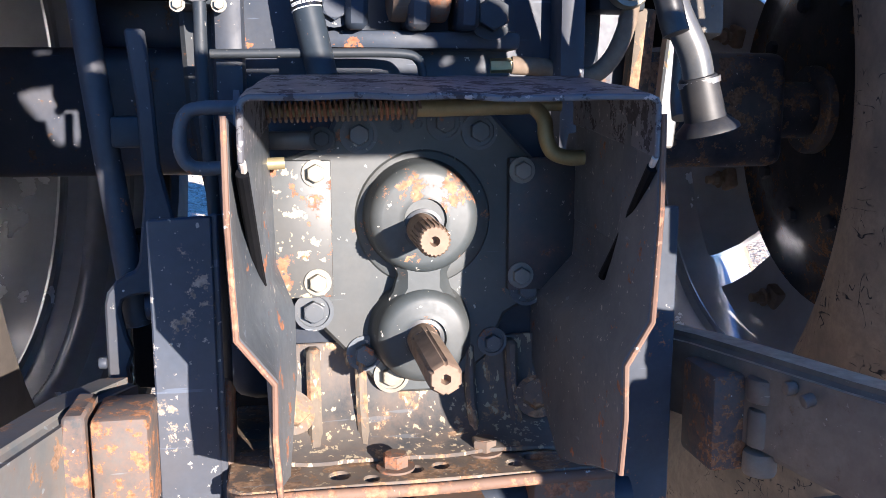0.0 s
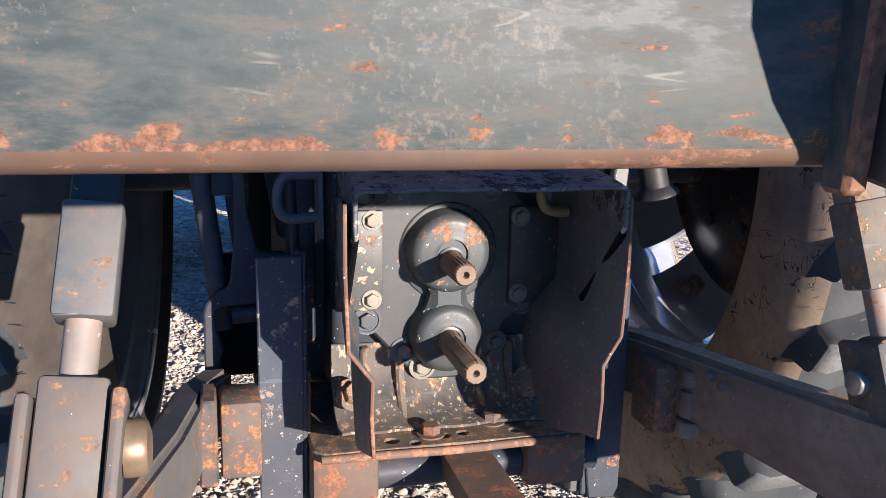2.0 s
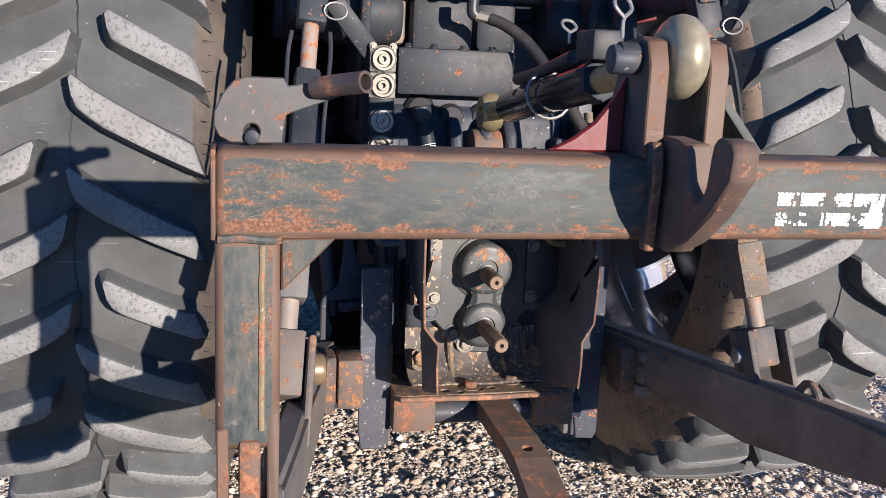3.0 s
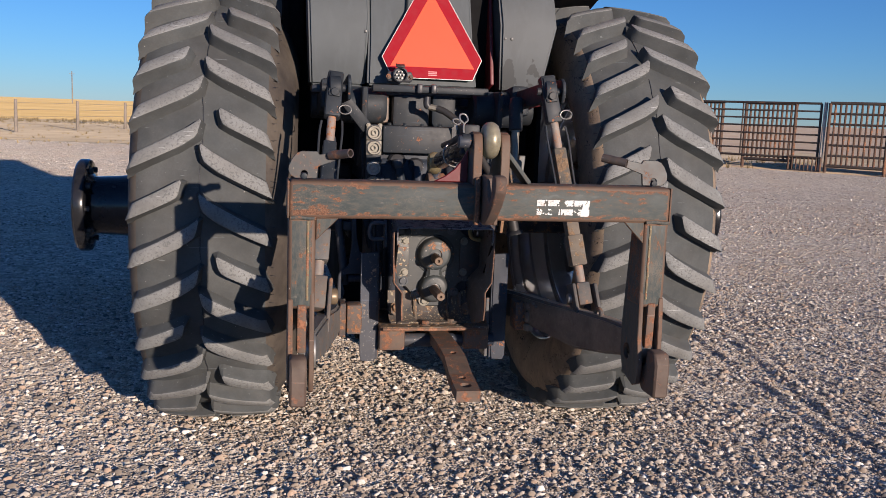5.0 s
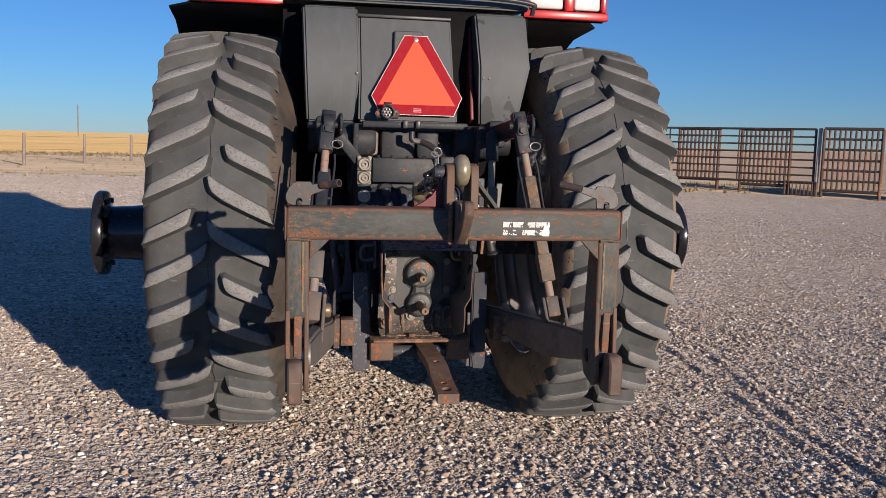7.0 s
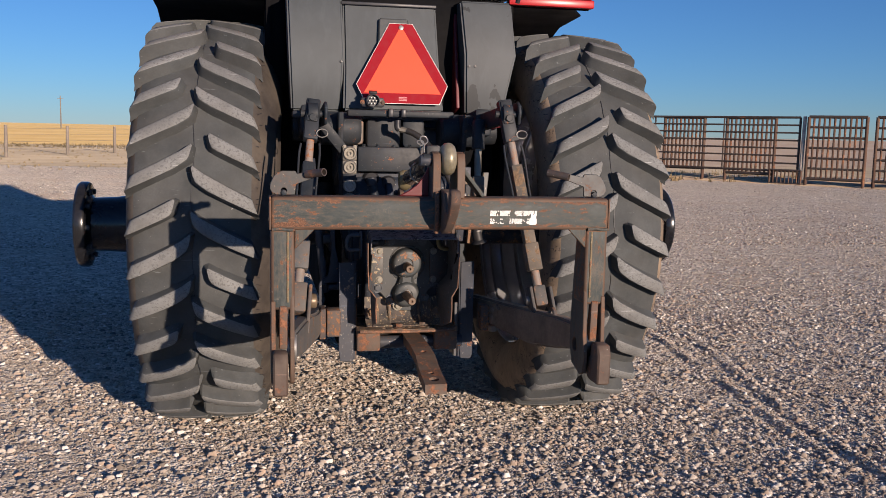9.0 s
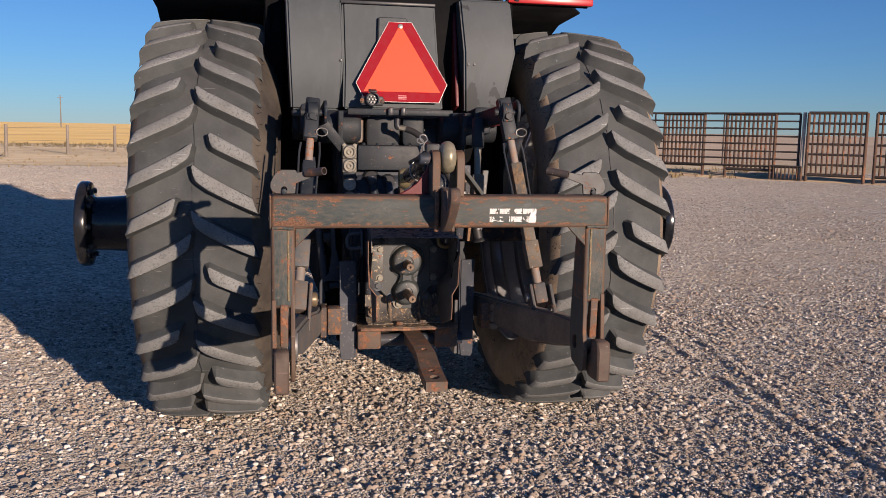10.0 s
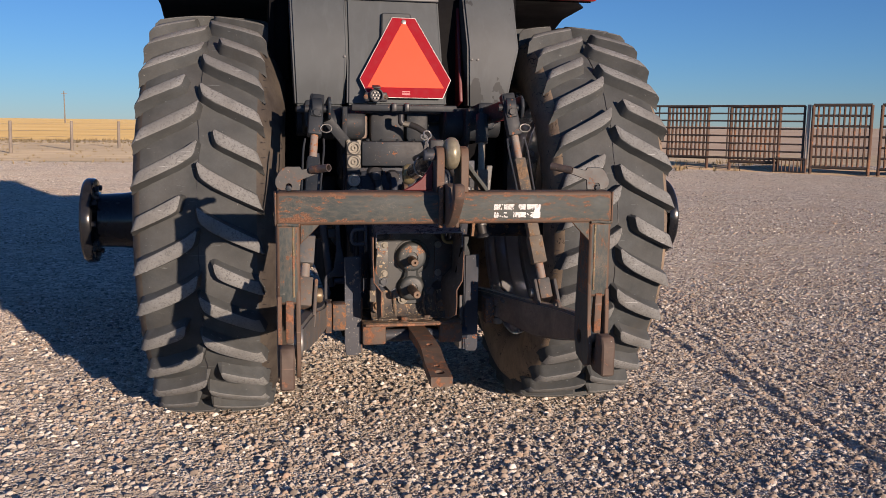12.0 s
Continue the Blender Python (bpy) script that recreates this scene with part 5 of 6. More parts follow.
# worn remains of a sticker
b = B()
rnd = random.Random(4)
for r in range(2):
    for i in range(48):
        x, z = 0.120 + i * 0.0033, 1.1655 - r * 0.026
        for j in range(5):
            zz = z - 0.0085 + j * 0.0034
            gone = 0.5 * noise.noise((x * 45, zz * 60, 1.7)) + 0.3 * noise.noise((x * 210, zz * 210, 4.0))
            if gone < -0.10 or i % 12 == 9 or (r == 1 and 13 < i < 20):
                continue
            k = [rnd.uniform(-0.0008, 0.0008) for _ in range(4)]
            plate(b, [(x + k[0], zz + k[1]), (x + 0.0034 + k[1], zz + k[2]), (x + 0.0035 + k[2], zz + 0.0035 + k[3]), (x + k[3], zz + 0.0035 + k[0])], 0.0005, upright(0.2000))
plate(b, [(0.252, 1.128), (0.276, 1.128), (0.276, 1.172), (0.266, 1.160), (0.262, 1.172), (0.258, 1.155)], 0.0006, upright(0.2002))
tagged(part("decal", b, WHITE, hitch, "torn white sticker remains"), kind="stuff")

# ---- top link ----
CREAM = plain("worn_pale_steel", (0.36, 0.325, 0.225), 0.42, 0.35, 30, 0.45, 0.15, 0.6)
A, R = Vector((-0.022, 1.13, 1.215)), Vector((-0.018, 0.235, 1.338))
tl = thing("top_link", "black top link with a pale steel ball end", "top link", R)
def on(f):
    return A + (R - A) * f
part("far_ball", lathe(B(), [(0.014, -0.022), (0.034, -0.022), (0.042, -0.008), (0.042, 0.008), (0.034, 0.022), (0.014, 0.022)], Matrix.Translation(on(0.06)) @ WX, 32, True), BRASS, tl, "yellow zinc ball end")
part("far_screw", cyl(B(), on(0.09), on(0.26), 0.020, seg=24), BRASS, tl)
bar_ = part("barrel", cyl(B(), on(0.22), on(0.72), 0.031, seg=36, bevel=0.004), GLOSSB, tl, "glossy black barrel")
for f in (0.34, 0.42, 0.50, 0.58):
    under(link("barrel_hole", lathe(B(), [(0.007, 0), (0.007, 0.0008), (0.005, 0.0008), (0.005, -0.002)], Matrix.Translation(on(f) + Vector((-0.0265, 0, 0.0155))) @ Matrix.Rotation(radians(-60), 4, 'Y'), 14), BLACK), bar_)
rg = [on(0.47) + Vector((0.040 * math.cos(a), 0.012 * math.sin(a), 0.040 * math.sin(a))) for a in (k * math.pi / 10 for k in range(20))]
under(link("wire_ring", tube(B(), rg + [rg[0]], 0.003, 8, 1), STEEL), bar_)
under(link("handle", tube(B(), [on(0.30) + Vector((-0.01, 0, 0.045)), on(0.45) + Vector((-0.01, 0, 0.043)), on(0.62) + Vector((-0.01, 0, 0.048))], 0.011, 12), BLACK), bar_)
part("near_screw", cyl(B(), on(0.70), on(0.93), 0.0215, seg=28), BRASS, tl, "threaded screw")
part("lock_collar", cyl(B(), on(0.69), on(0.735), 0.035, seg=6, bevel=0.003), GREYD, tl)
part("ball_end", lathe(B(), [(0.015, -0.023), (0.032, -0.024), (0.044, -0.019), (0.051, -0.010), (0.053, 0.0), (0.051, 0.010), (0.044, 0.019), (0.032, 0.024), (0.015, 0.023)], Matrix.Translation(R) @ WX, 40, True), CREAM, tl, "worn pale steel ball end")
pn = part("hitch_pin", cyl(B(), R + Vector((-0.082, 0, 0)), R + Vector((0.055, 0, 0)), 0.016, bevel=0.002), GREYD, tl)
under(link("pin_collar", cyl(B(), R + Vector((-0.092, 0, -0.006)), R + Vector((-0.056, 0, -0.006)), 0.018, seg=28, bevel=0.003), CAST), pn)
for x, y, h in ((-0.078, 0.0, 0.050), (-0.035, 0.30, 0.034)):
    c = Vector((R.x + x, R.y + y, R.z + 0.02))
    b = tube(B(), [c, c + Vector((0, 0, h * 0.45)), c + Vector((0.012, 0.006, h * 0.7)), c + Vector((0.006, 0.012, h)), c + Vector((-0.010, 0.006, h)), c + Vector((-0.012, 0, h * 0.75)), c + Vector((0, 0, h * 0.5))], 0.0026, 8)
    under(link("hairpin", b, STEEL), pn)
b = box(B(), on(0.72) + Vector((-0.004, 0, 0.052)), (0.05, 0.075, 0.045), None, 0.006)
part("latch_block", b, GREYD, tl)

# ---- hydraulics on the rear housing ----
valve = part("remote_valve", box(B(), (-0.064, 1.305, 1.302), (0.272, 0.16, 0.105), None, 0.006), GREYD, tractor, "grey hydraulic valve block")
for x in (-0.17, -0.11, -0.04, 0.03):
    under(link("valve_bolt", hexbolt(B(), (x, 1.27, 1.355), 0.008, 0.007, (0, 0, 1)), GREYD), valve)
cb = part("coupler_block", box(B(), (-0.236, 1.265, 1.228), (0.058, 0.10, 0.258), None, 0.006), GREYD, tractor, "stacked hydraulic couplers")
for z, mt in ((1.326, ZINC), (1.268, ZINC), (1.190, STEEL), (1.132, ZINC)):
    b = B()
    lathe(b, [(0.027, 0), (0.027, 0.006), (0.025, 0.012), (0.0195, 0.012), (0.018, 0.002), (0.012, 0.002), (0.011, 0.010), (0.006, 0.010), (0.005, -0.004), (0.001, -0.004)], upright(1.2105) @ Matrix.Translation((-0.236, z, 0)), 32)
    under(link("coupler", b, mt), cb)
    if z > 1.25:
        under(link("coupler_plate", box(B(), (-0.236, 1.2155, z), (0.060, 0.008, 0.056), None, 0.003), ZINC), cb)
    under(link("dust_ring", lathe(B(), [(0.030, 0), (0.030, 0.004), (0.0275, 0.004), (0.0275, 0)], upright(1.212) @ Matrix.Translation((-0.236, z, 0)), 32, True), BLACK), cb)
for z in (1.353, 1.10):
    for x in (-0.258, -0.213):
        under(link("coupler_bolt", hexbolt(B(), (x, 1.217, z), 0.006, 0.005), ZINC), cb)
part("drop_rod", tube(B(), [(-0.232, 1.19, 1.10), (-0.232, 1.185, 1.02), (-0.226, 1.18, 0.90), (-0.222, 1.18, 0.80)], 0.0075, 12), GREYD, tractor)
part("cross_pipe", tube(B(), [(-0.225, 1.215, 1.046), (-0.10, 1.215, 1.048), (-0.01, 1.215, 1.048), (0.012, 1.215, 1.040), (0.018, 1.215, 1.02)], 0.0055, 10), GREYD, tractor)
SPOOL = plain("matt_black_cap", (0.010, 0.012, 0.018), 0.75, 0, 40, 0.2, 0.1, 0.04)
for k, (x, z) in enumerate(((-0.135, 1.215), (-0.060, 1.195), (0.02, 1.20))):
    b = lathe(B(), [(0.036, 0), (0.036, 0.02), (0.028, 0.03), (0.015, 0.032), (0.001, 0.032)], upright(1.30) @ Matrix.Translation((x, z, 0)), 28)
    part("spool_cap", b, SPOOL, tractor)
part("valve_base", box(B(), (-0.05, 1.36, 1.18), (0.34, 0.14, 0.16), None, 0.012), CAST, tractor)
part("column", box(B(), (-0.075, 1.385, 1.41), (0.15, 0.10, 0.13), None, 0.015), GREYD, tractor)
part("column", box(B(), (0.06, 1.40, 1.42), (0.10, 0.10, 0.14), None, 0.015), GREYD, tractor)
part("cast_lug", box(B(), (-0.19, 1.40, 1.42), (0.06, 0.09, 0.12), None, 0.018), SCREW, tractor)
# top-link bracket ears
br = part("link_bracket", box(B(), (0.01, 1.285, 1.065), (0.26, 0.10, 0.022), None, 0.006), CAST, tractor)
for x in (-0.060, 0.012, 0.070):
    b = plate(B(), [(1.205, 1.075), (1.195, 1.12), (1.205, 1.17), (1.24, 1.20), (1.34, 1.20), (1.34, 1.075)], 0.026, sideways(x - 0.013), bevel=0.006)
    under(link("bracket_ear", b, CAST), br)
under(link("ear_washer", cyl(B(), (-0.02, 1.24, 1.13), (0.05, 1.24, 1.13), 0.045, seg=32, bevel=0.006), RUST), br)
under(link("bracket_bolt", hexbolt(B(), (0.100, 1.222, 1.094), 0.020, 0.016), GREYD), br)
under(link("bracket_bolt", hexbolt(B(), (-0.085, 1.222, 1.100), 0.016, 0.010), CAST), br)
# oil filler tube with a printed sticker
ft = part("filler_tube", cyl(B(), (-0.100, 1.205, 1.020), (-0.136, 1.235, 1.200), 0.0175, seg=28), GREYD, tractor, "steel filler tube")
d_ = (Vector((-0.136, 1.235, 1.200)) - Vector((-0.100, 1.205, 1.020))).normalized()
c0 = Vector((-0.100, 1.205, 1.020))
under(link("sticker", cyl(B(), c0 + d_ * 0.078, c0 + d_ * 0.122, 0.0179, seg=28), GLOSSB), ft)
b = B()
side_ = d_.cross(Vector((0, -1, 0))).normalized()
face_ = side_.cross(d_).normalized()
rnd = random.Random(11)
for k in range(6):
    ang = -1.15
    while ang < 1.1:
        w = rnd.uniform(0.10, 0.30)
        mid = ang + w / 2
        out_ = face_ * math.cos(mid) + side_ * math.sin(mid)
        tan_ = side_ * math.cos(mid) - face_ * math.sin(mid)
        m_ = Matrix((tan_, out_, d_)).transposed().to_4x4()
        box(b, c0 + d_ * (0.0845 + 0.0062 * k) + out_ * 0.0178, (w * 0.0178, 0.0008, 0.0034), m_, 0)
        ang += w + 0.07
for z in (0.0785, 0.1215):
    cyl(b, c0 + d_ * (z - 0.0006), c0 + d_ * (z + 0.0006), 0.0181, seg=28)
under(link("printed_text", b, WHITE), ft)
part("filler_cap", cyl(B(), (-0.136, 1.235, 1.19), (-0.140, 1.238, 1.225), 0.022, seg=24, bevel=0.004), BLACK, tractor)
# left side of the housing: long tube, curved bracket, square stub
part("long_tube", tube(B(), [(-0.392, 1.30, 1.30), (-0.380, 1.295, 1.16), (-0.362, 1.29, 0.99), (-0.339, 1.285, 0.80), (-0.330, 1.285, 0.72)], 0.0165, 16), CAST, tractor)
b = plate(B(), [(-0.322, 1.075), (-0.300, 1.075), (-0.294, 1.005), (-0.290, 0.918), (-0.276, 0.853), (-0.200, 0.840), (-0.200, 0.772), (-0.318, 0.766), (-0.331, 0.764), (-0.340, 0.759), (-0.344, 0.748), (-0.338, 0.715), (-0.331, 0.695), (-0.338, 0.676), (-0.334, 0.645),
                (-0.362, 0.645), (-0.361, 0.755), (-0.357, 0.770), (-0.347, 0.782), (-0.336, 0.790), (-0.324, 0.795), (-0.319, 0.806), (-0.309, 0.889), (-0.312, 0.990)], 0.016, upright(1.262), bevel=0.003)
br_ = part("sway_bracket", b, CAST, tractor, "curved black casting with a deep opening")
under(link("bracket_stud", cyl(B(), (-0.362, 1.25, 0.683), (-0.372, 1.25, 0.683), 0.007, seg=12, bevel=0.002), CAST), br_)
# Black box stands in for the shade inside the bracket's opening.
part("bracket_pocket", box(B(), (-0.265, 1.31, 0.735), (0.15, 0.05, 0.20), None, 0.01), DEEPSHADE, tractor)
part("bracket_shaft", cyl(B(), (-0.318, 1.275, 0.744), (-0.22, 1.275, 0.752), 0.016, seg=24, bevel=0.003), AXLE, tractor)
part("square_stub", box(B(), (-0.326, 1.275, 0.958), (0.034, 0.05, 0.036), None, 0.004), GREYD, tractor)
for sd in (-1, 1):
    b = plate(B(), [(sd * 0.215, 1.30), (sd * 0.275, 1.30), (sd * 0.262, 0.98), (sd * 0.240, 0.86), (sd * 0.215, 0.86)] if sd < 0 else [(sd * 0.215, 0.86), (sd * 0.240, 0.86), (sd * 0.262, 0.98), (sd * 0.275, 1.30), (sd * 0.215, 1.30)], 0.03, upright(1.335), bevel=0.006)
    part("side_web", b, GREYD, tractor)
# hoses
DUSTHOSE = plain("dusty_brown_hose", (0.13, 0.095, 0.066), 0.8, 0, 60, 0.4, 0.3, 0.4)
WORNPIPE = plain("worn_grey_pipe", (0.095, 0.10, 0.105), 0.38, 0.3, 45, 0.35, 0.1, 0.25)
LIT = worn_paint("light_grey_casting", (0.105, 0.115, 0.115), chips=0.57, flecks=0.68, rust=(0.30, 0.19, 0.10), dust=0.5, stretch=(1, 1, 0.4))
part("lift_frame", plate(B(), [(0.338, 0.93), (0.366, 0.93), (0.372, 1.0), (0.394, 1.25), (0.368, 1.25), (0.345, 1.0)], 0.022, upright(1.31), bevel=0.003), LIT, tractor, "light grey casting streaked with tan dirt")
part("tan_web", box(B(), (0.332, 1.345, 1.02), (0.03, 0.03, 0.19), Matrix.Rotation(0.08, 4, 'Y'), 0.005), APRON, tractor)
part("bracket_plate", box(B(), (0.275, 1.375, 1.10), (0.11, 0.02, 0.34), None, 0.006), AXLE, tractor)
cp2 = part("coupler_block", box(B(), (0.272, 1.275, 1.150), (0.062, 0.06, 0.095), None, 0.006), GREYD, tractor, "second hydraulic coupler")
under(link("coupler", lathe(B(), [(0.028, 0), (0.028, 0.008), (0.025, 0.014), (0.019, 0.013), (0.018, 0.002), (0.011, 0.002), (0.010, 0.010), (0.005, 0.010), (0.004, -0.004), (0.001, -0.004)], upright(1.243) @ Matrix.Translation((0.276, 1.132, 0)), 32), ZINC), cp2)
part("hose_fitting", cyl(B(), (0.110, 1.272, 1.036), (0.140, 1.272, 1.037), 0.0105, seg=6), BRASS, tractor)
part("hose", tube(B(), [(0.138, 1.272, 1.037), (0.18, 1.268, 1.034), (0.215, 1.262, 1.022), (0.245, 1.255, 1.028), (0.270, 1.25, 1.06), (0.285, 1.25, 1.12), (0.280, 1.27, 1.22)], 0.0115, 14), DUSTHOSE, tractor, "dusty rubber hose")
part("steel_pipe", tube(B(), [(0.225, 1.055, 1.17), (0.252, 1.052, 1.095), (0.277, 1.050, 1.045), (0.286, 1.050, 1.010)], 0.0165, 18), WORNPIPE, tractor, "worn grey steel pipe")
BOOT = plain("dusty_boot_rubber", (0.008, 0.009, 0.011), 0.5, 0, 40, 0.3, 0.2, 0.12)
part("rubber_boot", lathe(B(), [(0.0185, 0.045), (0.020, 0.044), (0.022, 0.0), (0.033, -0.010), (0.034, -0.014), (0.022, -0.012), (0.018, 0.0), (0.017, 0.045)], Matrix.Translation((0.293, 1.048, 0.976)) @ Matrix.Rotation(radians(-14), 4, 'Y'), 28, True), BOOT, tractor)
part("clamp", lathe(B(), [(0.022, -0.003), (0.0225, 0.003), (0.0185, 0.003), (0.0185, -0.003)], Matrix.Translation((0.285, 1.050, 1.014)) @ Matrix.Rotation(radians(-14), 4, 'Y'), 24, True), STEEL, tractor)
part("thin_pipe", tube(B(), [(0.296, 1.12, 1.13), (0.298, 1.12, 1.06), (0.296, 1.12, 1.0), (0.294, 1.11, 0.975)], 0.011, 12), WORNPIPE, tractor)
part("tall_strap", box(B(), (0.190, 1.30, 1.03), (0.05, 0.012, 0.30), None, 0.003), SCREW, tractor)
part("hose_end", cyl(B(), (-0.022, 1.235, 1.432), (0.012, 1.225, 1.425), 0.012, seg=6), ZINC, tractor)
part("hose", tube(B(), [(0.010, 1.225, 1.426), (0.045, 1.205, 1.410), (0.095, 1.17, 1.365), (0.150, 1.11, 1.27), (0.215, 1.02, 1.13), (0.235, 1.0, 1.06)], 0.0135, 14), HOSE, tractor, "black hydraulic hose")
part("elbow", tube(B(), [(-0.03, 1.235, 1.47), (-0.03, 1.235, 1.44), (-0.022, 1.235, 1.432)], 0.014, 12, 4), BLACK, tractor)
cy = part("assist_cylinder", cyl(B(), (0.305, 1.14, 1.352), (0.312, 1.17, 1.475), 0.027, seg=24, bevel=0.004), GREYD, tractor)
under(link("piston_rod", cyl(B(), (0.298, 1.11, 1.225), (0.305, 1.14, 1.36), 0.015, seg=20), ZINC), cy)
under(link("lower_eye", bar(B(), (0.290, 1.08, 1.06), (0.298, 1.11, 1.24), 0.052, 0.045, 0.008, (0, 1, 0)), DIRTY, None, "dirt-caked lower end"), cy)
# pivot bar under the panels, and its hooked ends
pv = part("pivot_bar", box(B(), (-0.012, 1.27, 1.497), (0.46, 0.05, 0.028), None, 0.006), GREYD, tractor)
for x in (-0.06, -0.005):
    under(link("bar_clip", box(B(), (x, 1.24, 1.50), (0.022, 0.03, 0.036), None, 0.005), BLACK), pv)
part("rear_tray", box(B(), (0.02, 1.40, 1.487), (0.98, 0.10, 0.030), None, 0.006), BLACK, tractor)
# trailer socket
so = part("trailer_socket", box(B(), (-0.128, 1.325, 1.545), (0.10, 0.02, 0.042), None, 0.008), BLACK, tractor, "seven-pin trailer socket")
under(link("socket_ring", lathe(B(), [(0.030, 0), (0.030, 0.02), (0.025, 0.022), (0.024, 0.004), (0.001, 0.004)], upright(1.318) @ Matrix.Translation((-0.128, 1.552, 0)), 28), BLACK), so)
for k in range(7):
    a = 2 * math.pi * k / 6
    rr = 0 if k == 6 else 0.014
    under(link("contact", cyl(B(), (-0.128 + rr * math.cos(a), 1.300, 1.552 + rr * math.sin(a)), (-0.128 + rr * math.cos(a), 1.316, 1.552 + rr * math.sin(a)), 0.0028, seg=10), STEEL), so)
under(link("socket_lid", box(B(), (-0.128, 1.305, 1.588), (0.036, 0.030, 0.007), Matrix.Rotation(0.35, 4, 'X'), 0.002), BLACK), so)
for x in (-0.172, -0.084):
    under(link("socket_bolt", hexbolt(B(), (x, 1.315, 1.545), 0.007, 0.004), RUST), so)

# ---- moulded rear panels ----
def panel(name, rows, depth, label="", material=None):
    """A moulded panel: rows of (z, y, x0, x1), closed at the back."""
    b = B()
    f = [[b.verts.new((x0 + (x1 - x0) * k / 4, y, z)) for k in range(5)] for z, y, x0, x1 in rows]
    k_ = [[b.verts.new((x0 + (x1 - x0) * k / 4, y + depth, z)) for k in range(5)] for z, y, x0, x1 in rows]
    for a, c in zip(f, f[1:]):
        for k in range(4):
            b.faces.new((a[k], a[k + 1], c[k + 1], c[k]))
    for a, c in zip(k_, k_[1:]):
        for k in range(4):
            b.faces.new((a[k + 1], a[k], c[k], c[k + 1]))
    for e in (0, 4):
        for i in range(len(rows) - 1):
            b.faces.new((f[i][e], k_[i][e], k_[i + 1][e], f[i + 1][e]))
    for i in (0, -1):
        for k in range(4):
            b.faces.new((f[i][k], f[i][k + 1], k_[i][k + 1], k_[i][k]))
    bmesh.ops.recalc_face_normals(b, faces=b.faces)
    bmesh.ops.bevel(b, geom=[e for e in b.edges if len(e.link_faces) == 2 and e.calc_face_angle(0) > 0.6], offset=0.010, segments=3, affect='EDGES', clamp_overlap=True)
    return part(name, b, material or STREAKED, tractor, label)


panel("rear_panel", [(1.505, 1.468, -0.470, -0.250), (1.775, 1.416, -0.484, -0.242), (2.02, 1.51, -0.490, -0.248)], 0.20, "dark grey moulded panel with streaks")
panel("rear_panel", [(1.505, 1.468, 0.318, 0.496), (1.775, 1.416, 0.300, 0.540), (2.02, 1.51, 0.292, 0.535)], 0.20, "dark grey moulded panel with water stains", STAINED)
panel("middle_panel", [(1.510, 1.405, -0.246, 0.205), (1.70, 1.445, -0.240, 0.190), (1.985, 1.515, -0.242, 0.180)], 0.12, "dark grey moulded middle panel")
part("panel_backing", box(B(), (0.02, 1.66, 1.76), (0.98, 0.16, 0.56), None, 0.02), DEEPSHADE, tractor)
# Black strips, added to close slivers of sky beside the panels.
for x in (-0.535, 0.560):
    part("fender_apron", box(B(), (x, 1.73, 1.84), (0.09, 0.02, 0.42), None, 0.003), DEEPSHADE, tractor)
part("panel_seam", box(B(), (-0.035, 1.505, 1.985), (0.43, 0.012, 0.014), None, 0.003), BLACK, tractor)
part("red_frame", box(B(), (0.286, 1.60, 1.76), (0.016, 0.14, 0.50), Matrix.Rotation(radians(-14), 4, 'X'), 0.004), OLDRED, tractor)
part("grab_rail", tube(B(), [(-0.50, 1.47, 2.075), (-0.30, 1.455, 2.085), (0.30, 1.455, 2.085), (0.545, 1.47, 2.070), (0.560, 1.48, 2.045), (0.558, 1.49, 2.02)], 0.011, 12), BLACK, tractor)
panel("cab_sill", [(2.045, 1.53, -0.50, 0.56), (2.30, 1.58, -0.50, 0.56)], 0.10, "dark sill under the cab window")

for x, y, z in ((-0.256, 1.4250, 1.722), (0.322, 1.4250, 1.722), (0.350, 1.4250, 1.722)):
    part("panel_screw", lathe(B(), [(0.006, -0.004), (0.006, 0.001), (0.003, 0.0016), (0.001, 0.0016)], upright(y) @ Matrix.Translation((x, z, 0)), 16), BLACK, tractor)

# emblem
emblem = thing("warning_emblem", "orange slow-vehicle triangle with red reflective border", "warning sign", (0.028, 1.40, 1.53))
EM = Matrix.Translation((0.014, 1.375, 1.542)) @ Matrix.Rotation(radians(-14.5), 4, 'X') @ upright(0)
part("backing", plate(B(), [(-0.166, 0.001), (0.166, 0.001), (0.2055, 0.086), (0.2025, 0.092), (0.0525, 0.370), (-0.0525, 0.370), (-0.2025, 0.092), (-0.2055, 0.086)], 0.0020, EM), WHITE, emblem)
part("red_border", plate(B(), [(-0.164, 0.003), (0.164, 0.003), (0.203, 0.086), (0.051, 0.368), (-0.051, 0.368), (-0.203, 0.086)], 0.0016, EM @ Matrix.Translation((0, 0, 0.0016))), REDTAPE, emblem)
part("orange_triangle", plate(B(), [(-0.172, 0.048), (0.172, 0.048), (0.004, 0.352), (-0.004, 0.352)], 0.0012, EM @ Matrix.Translation((0, 0, 0.0028))), ORANGE, emblem)
part("rivet", cyl(B(), EM @ Vector((0, 0.350, 0.003)), EM @ Vector((0, 0.350, 0.007)), 0.011, seg=20, bevel=0.001), STEEL, emblem)
b = B()
for k in range(3):
    plate(b, [(-0.018, 0.014 + 0.007 * k), (0.018, 0.014 + 0.007 * k), (0.018, 0.018 + 0.007 * k), (-0.018, 0.018 + 0.007 * k)], 0.0004, EM @ Matrix.Translation((0, 0, 0.0033)))
part("print", b, plain("pale_red_print", (0.70, 0.25, 0.25), 0.5), emblem)
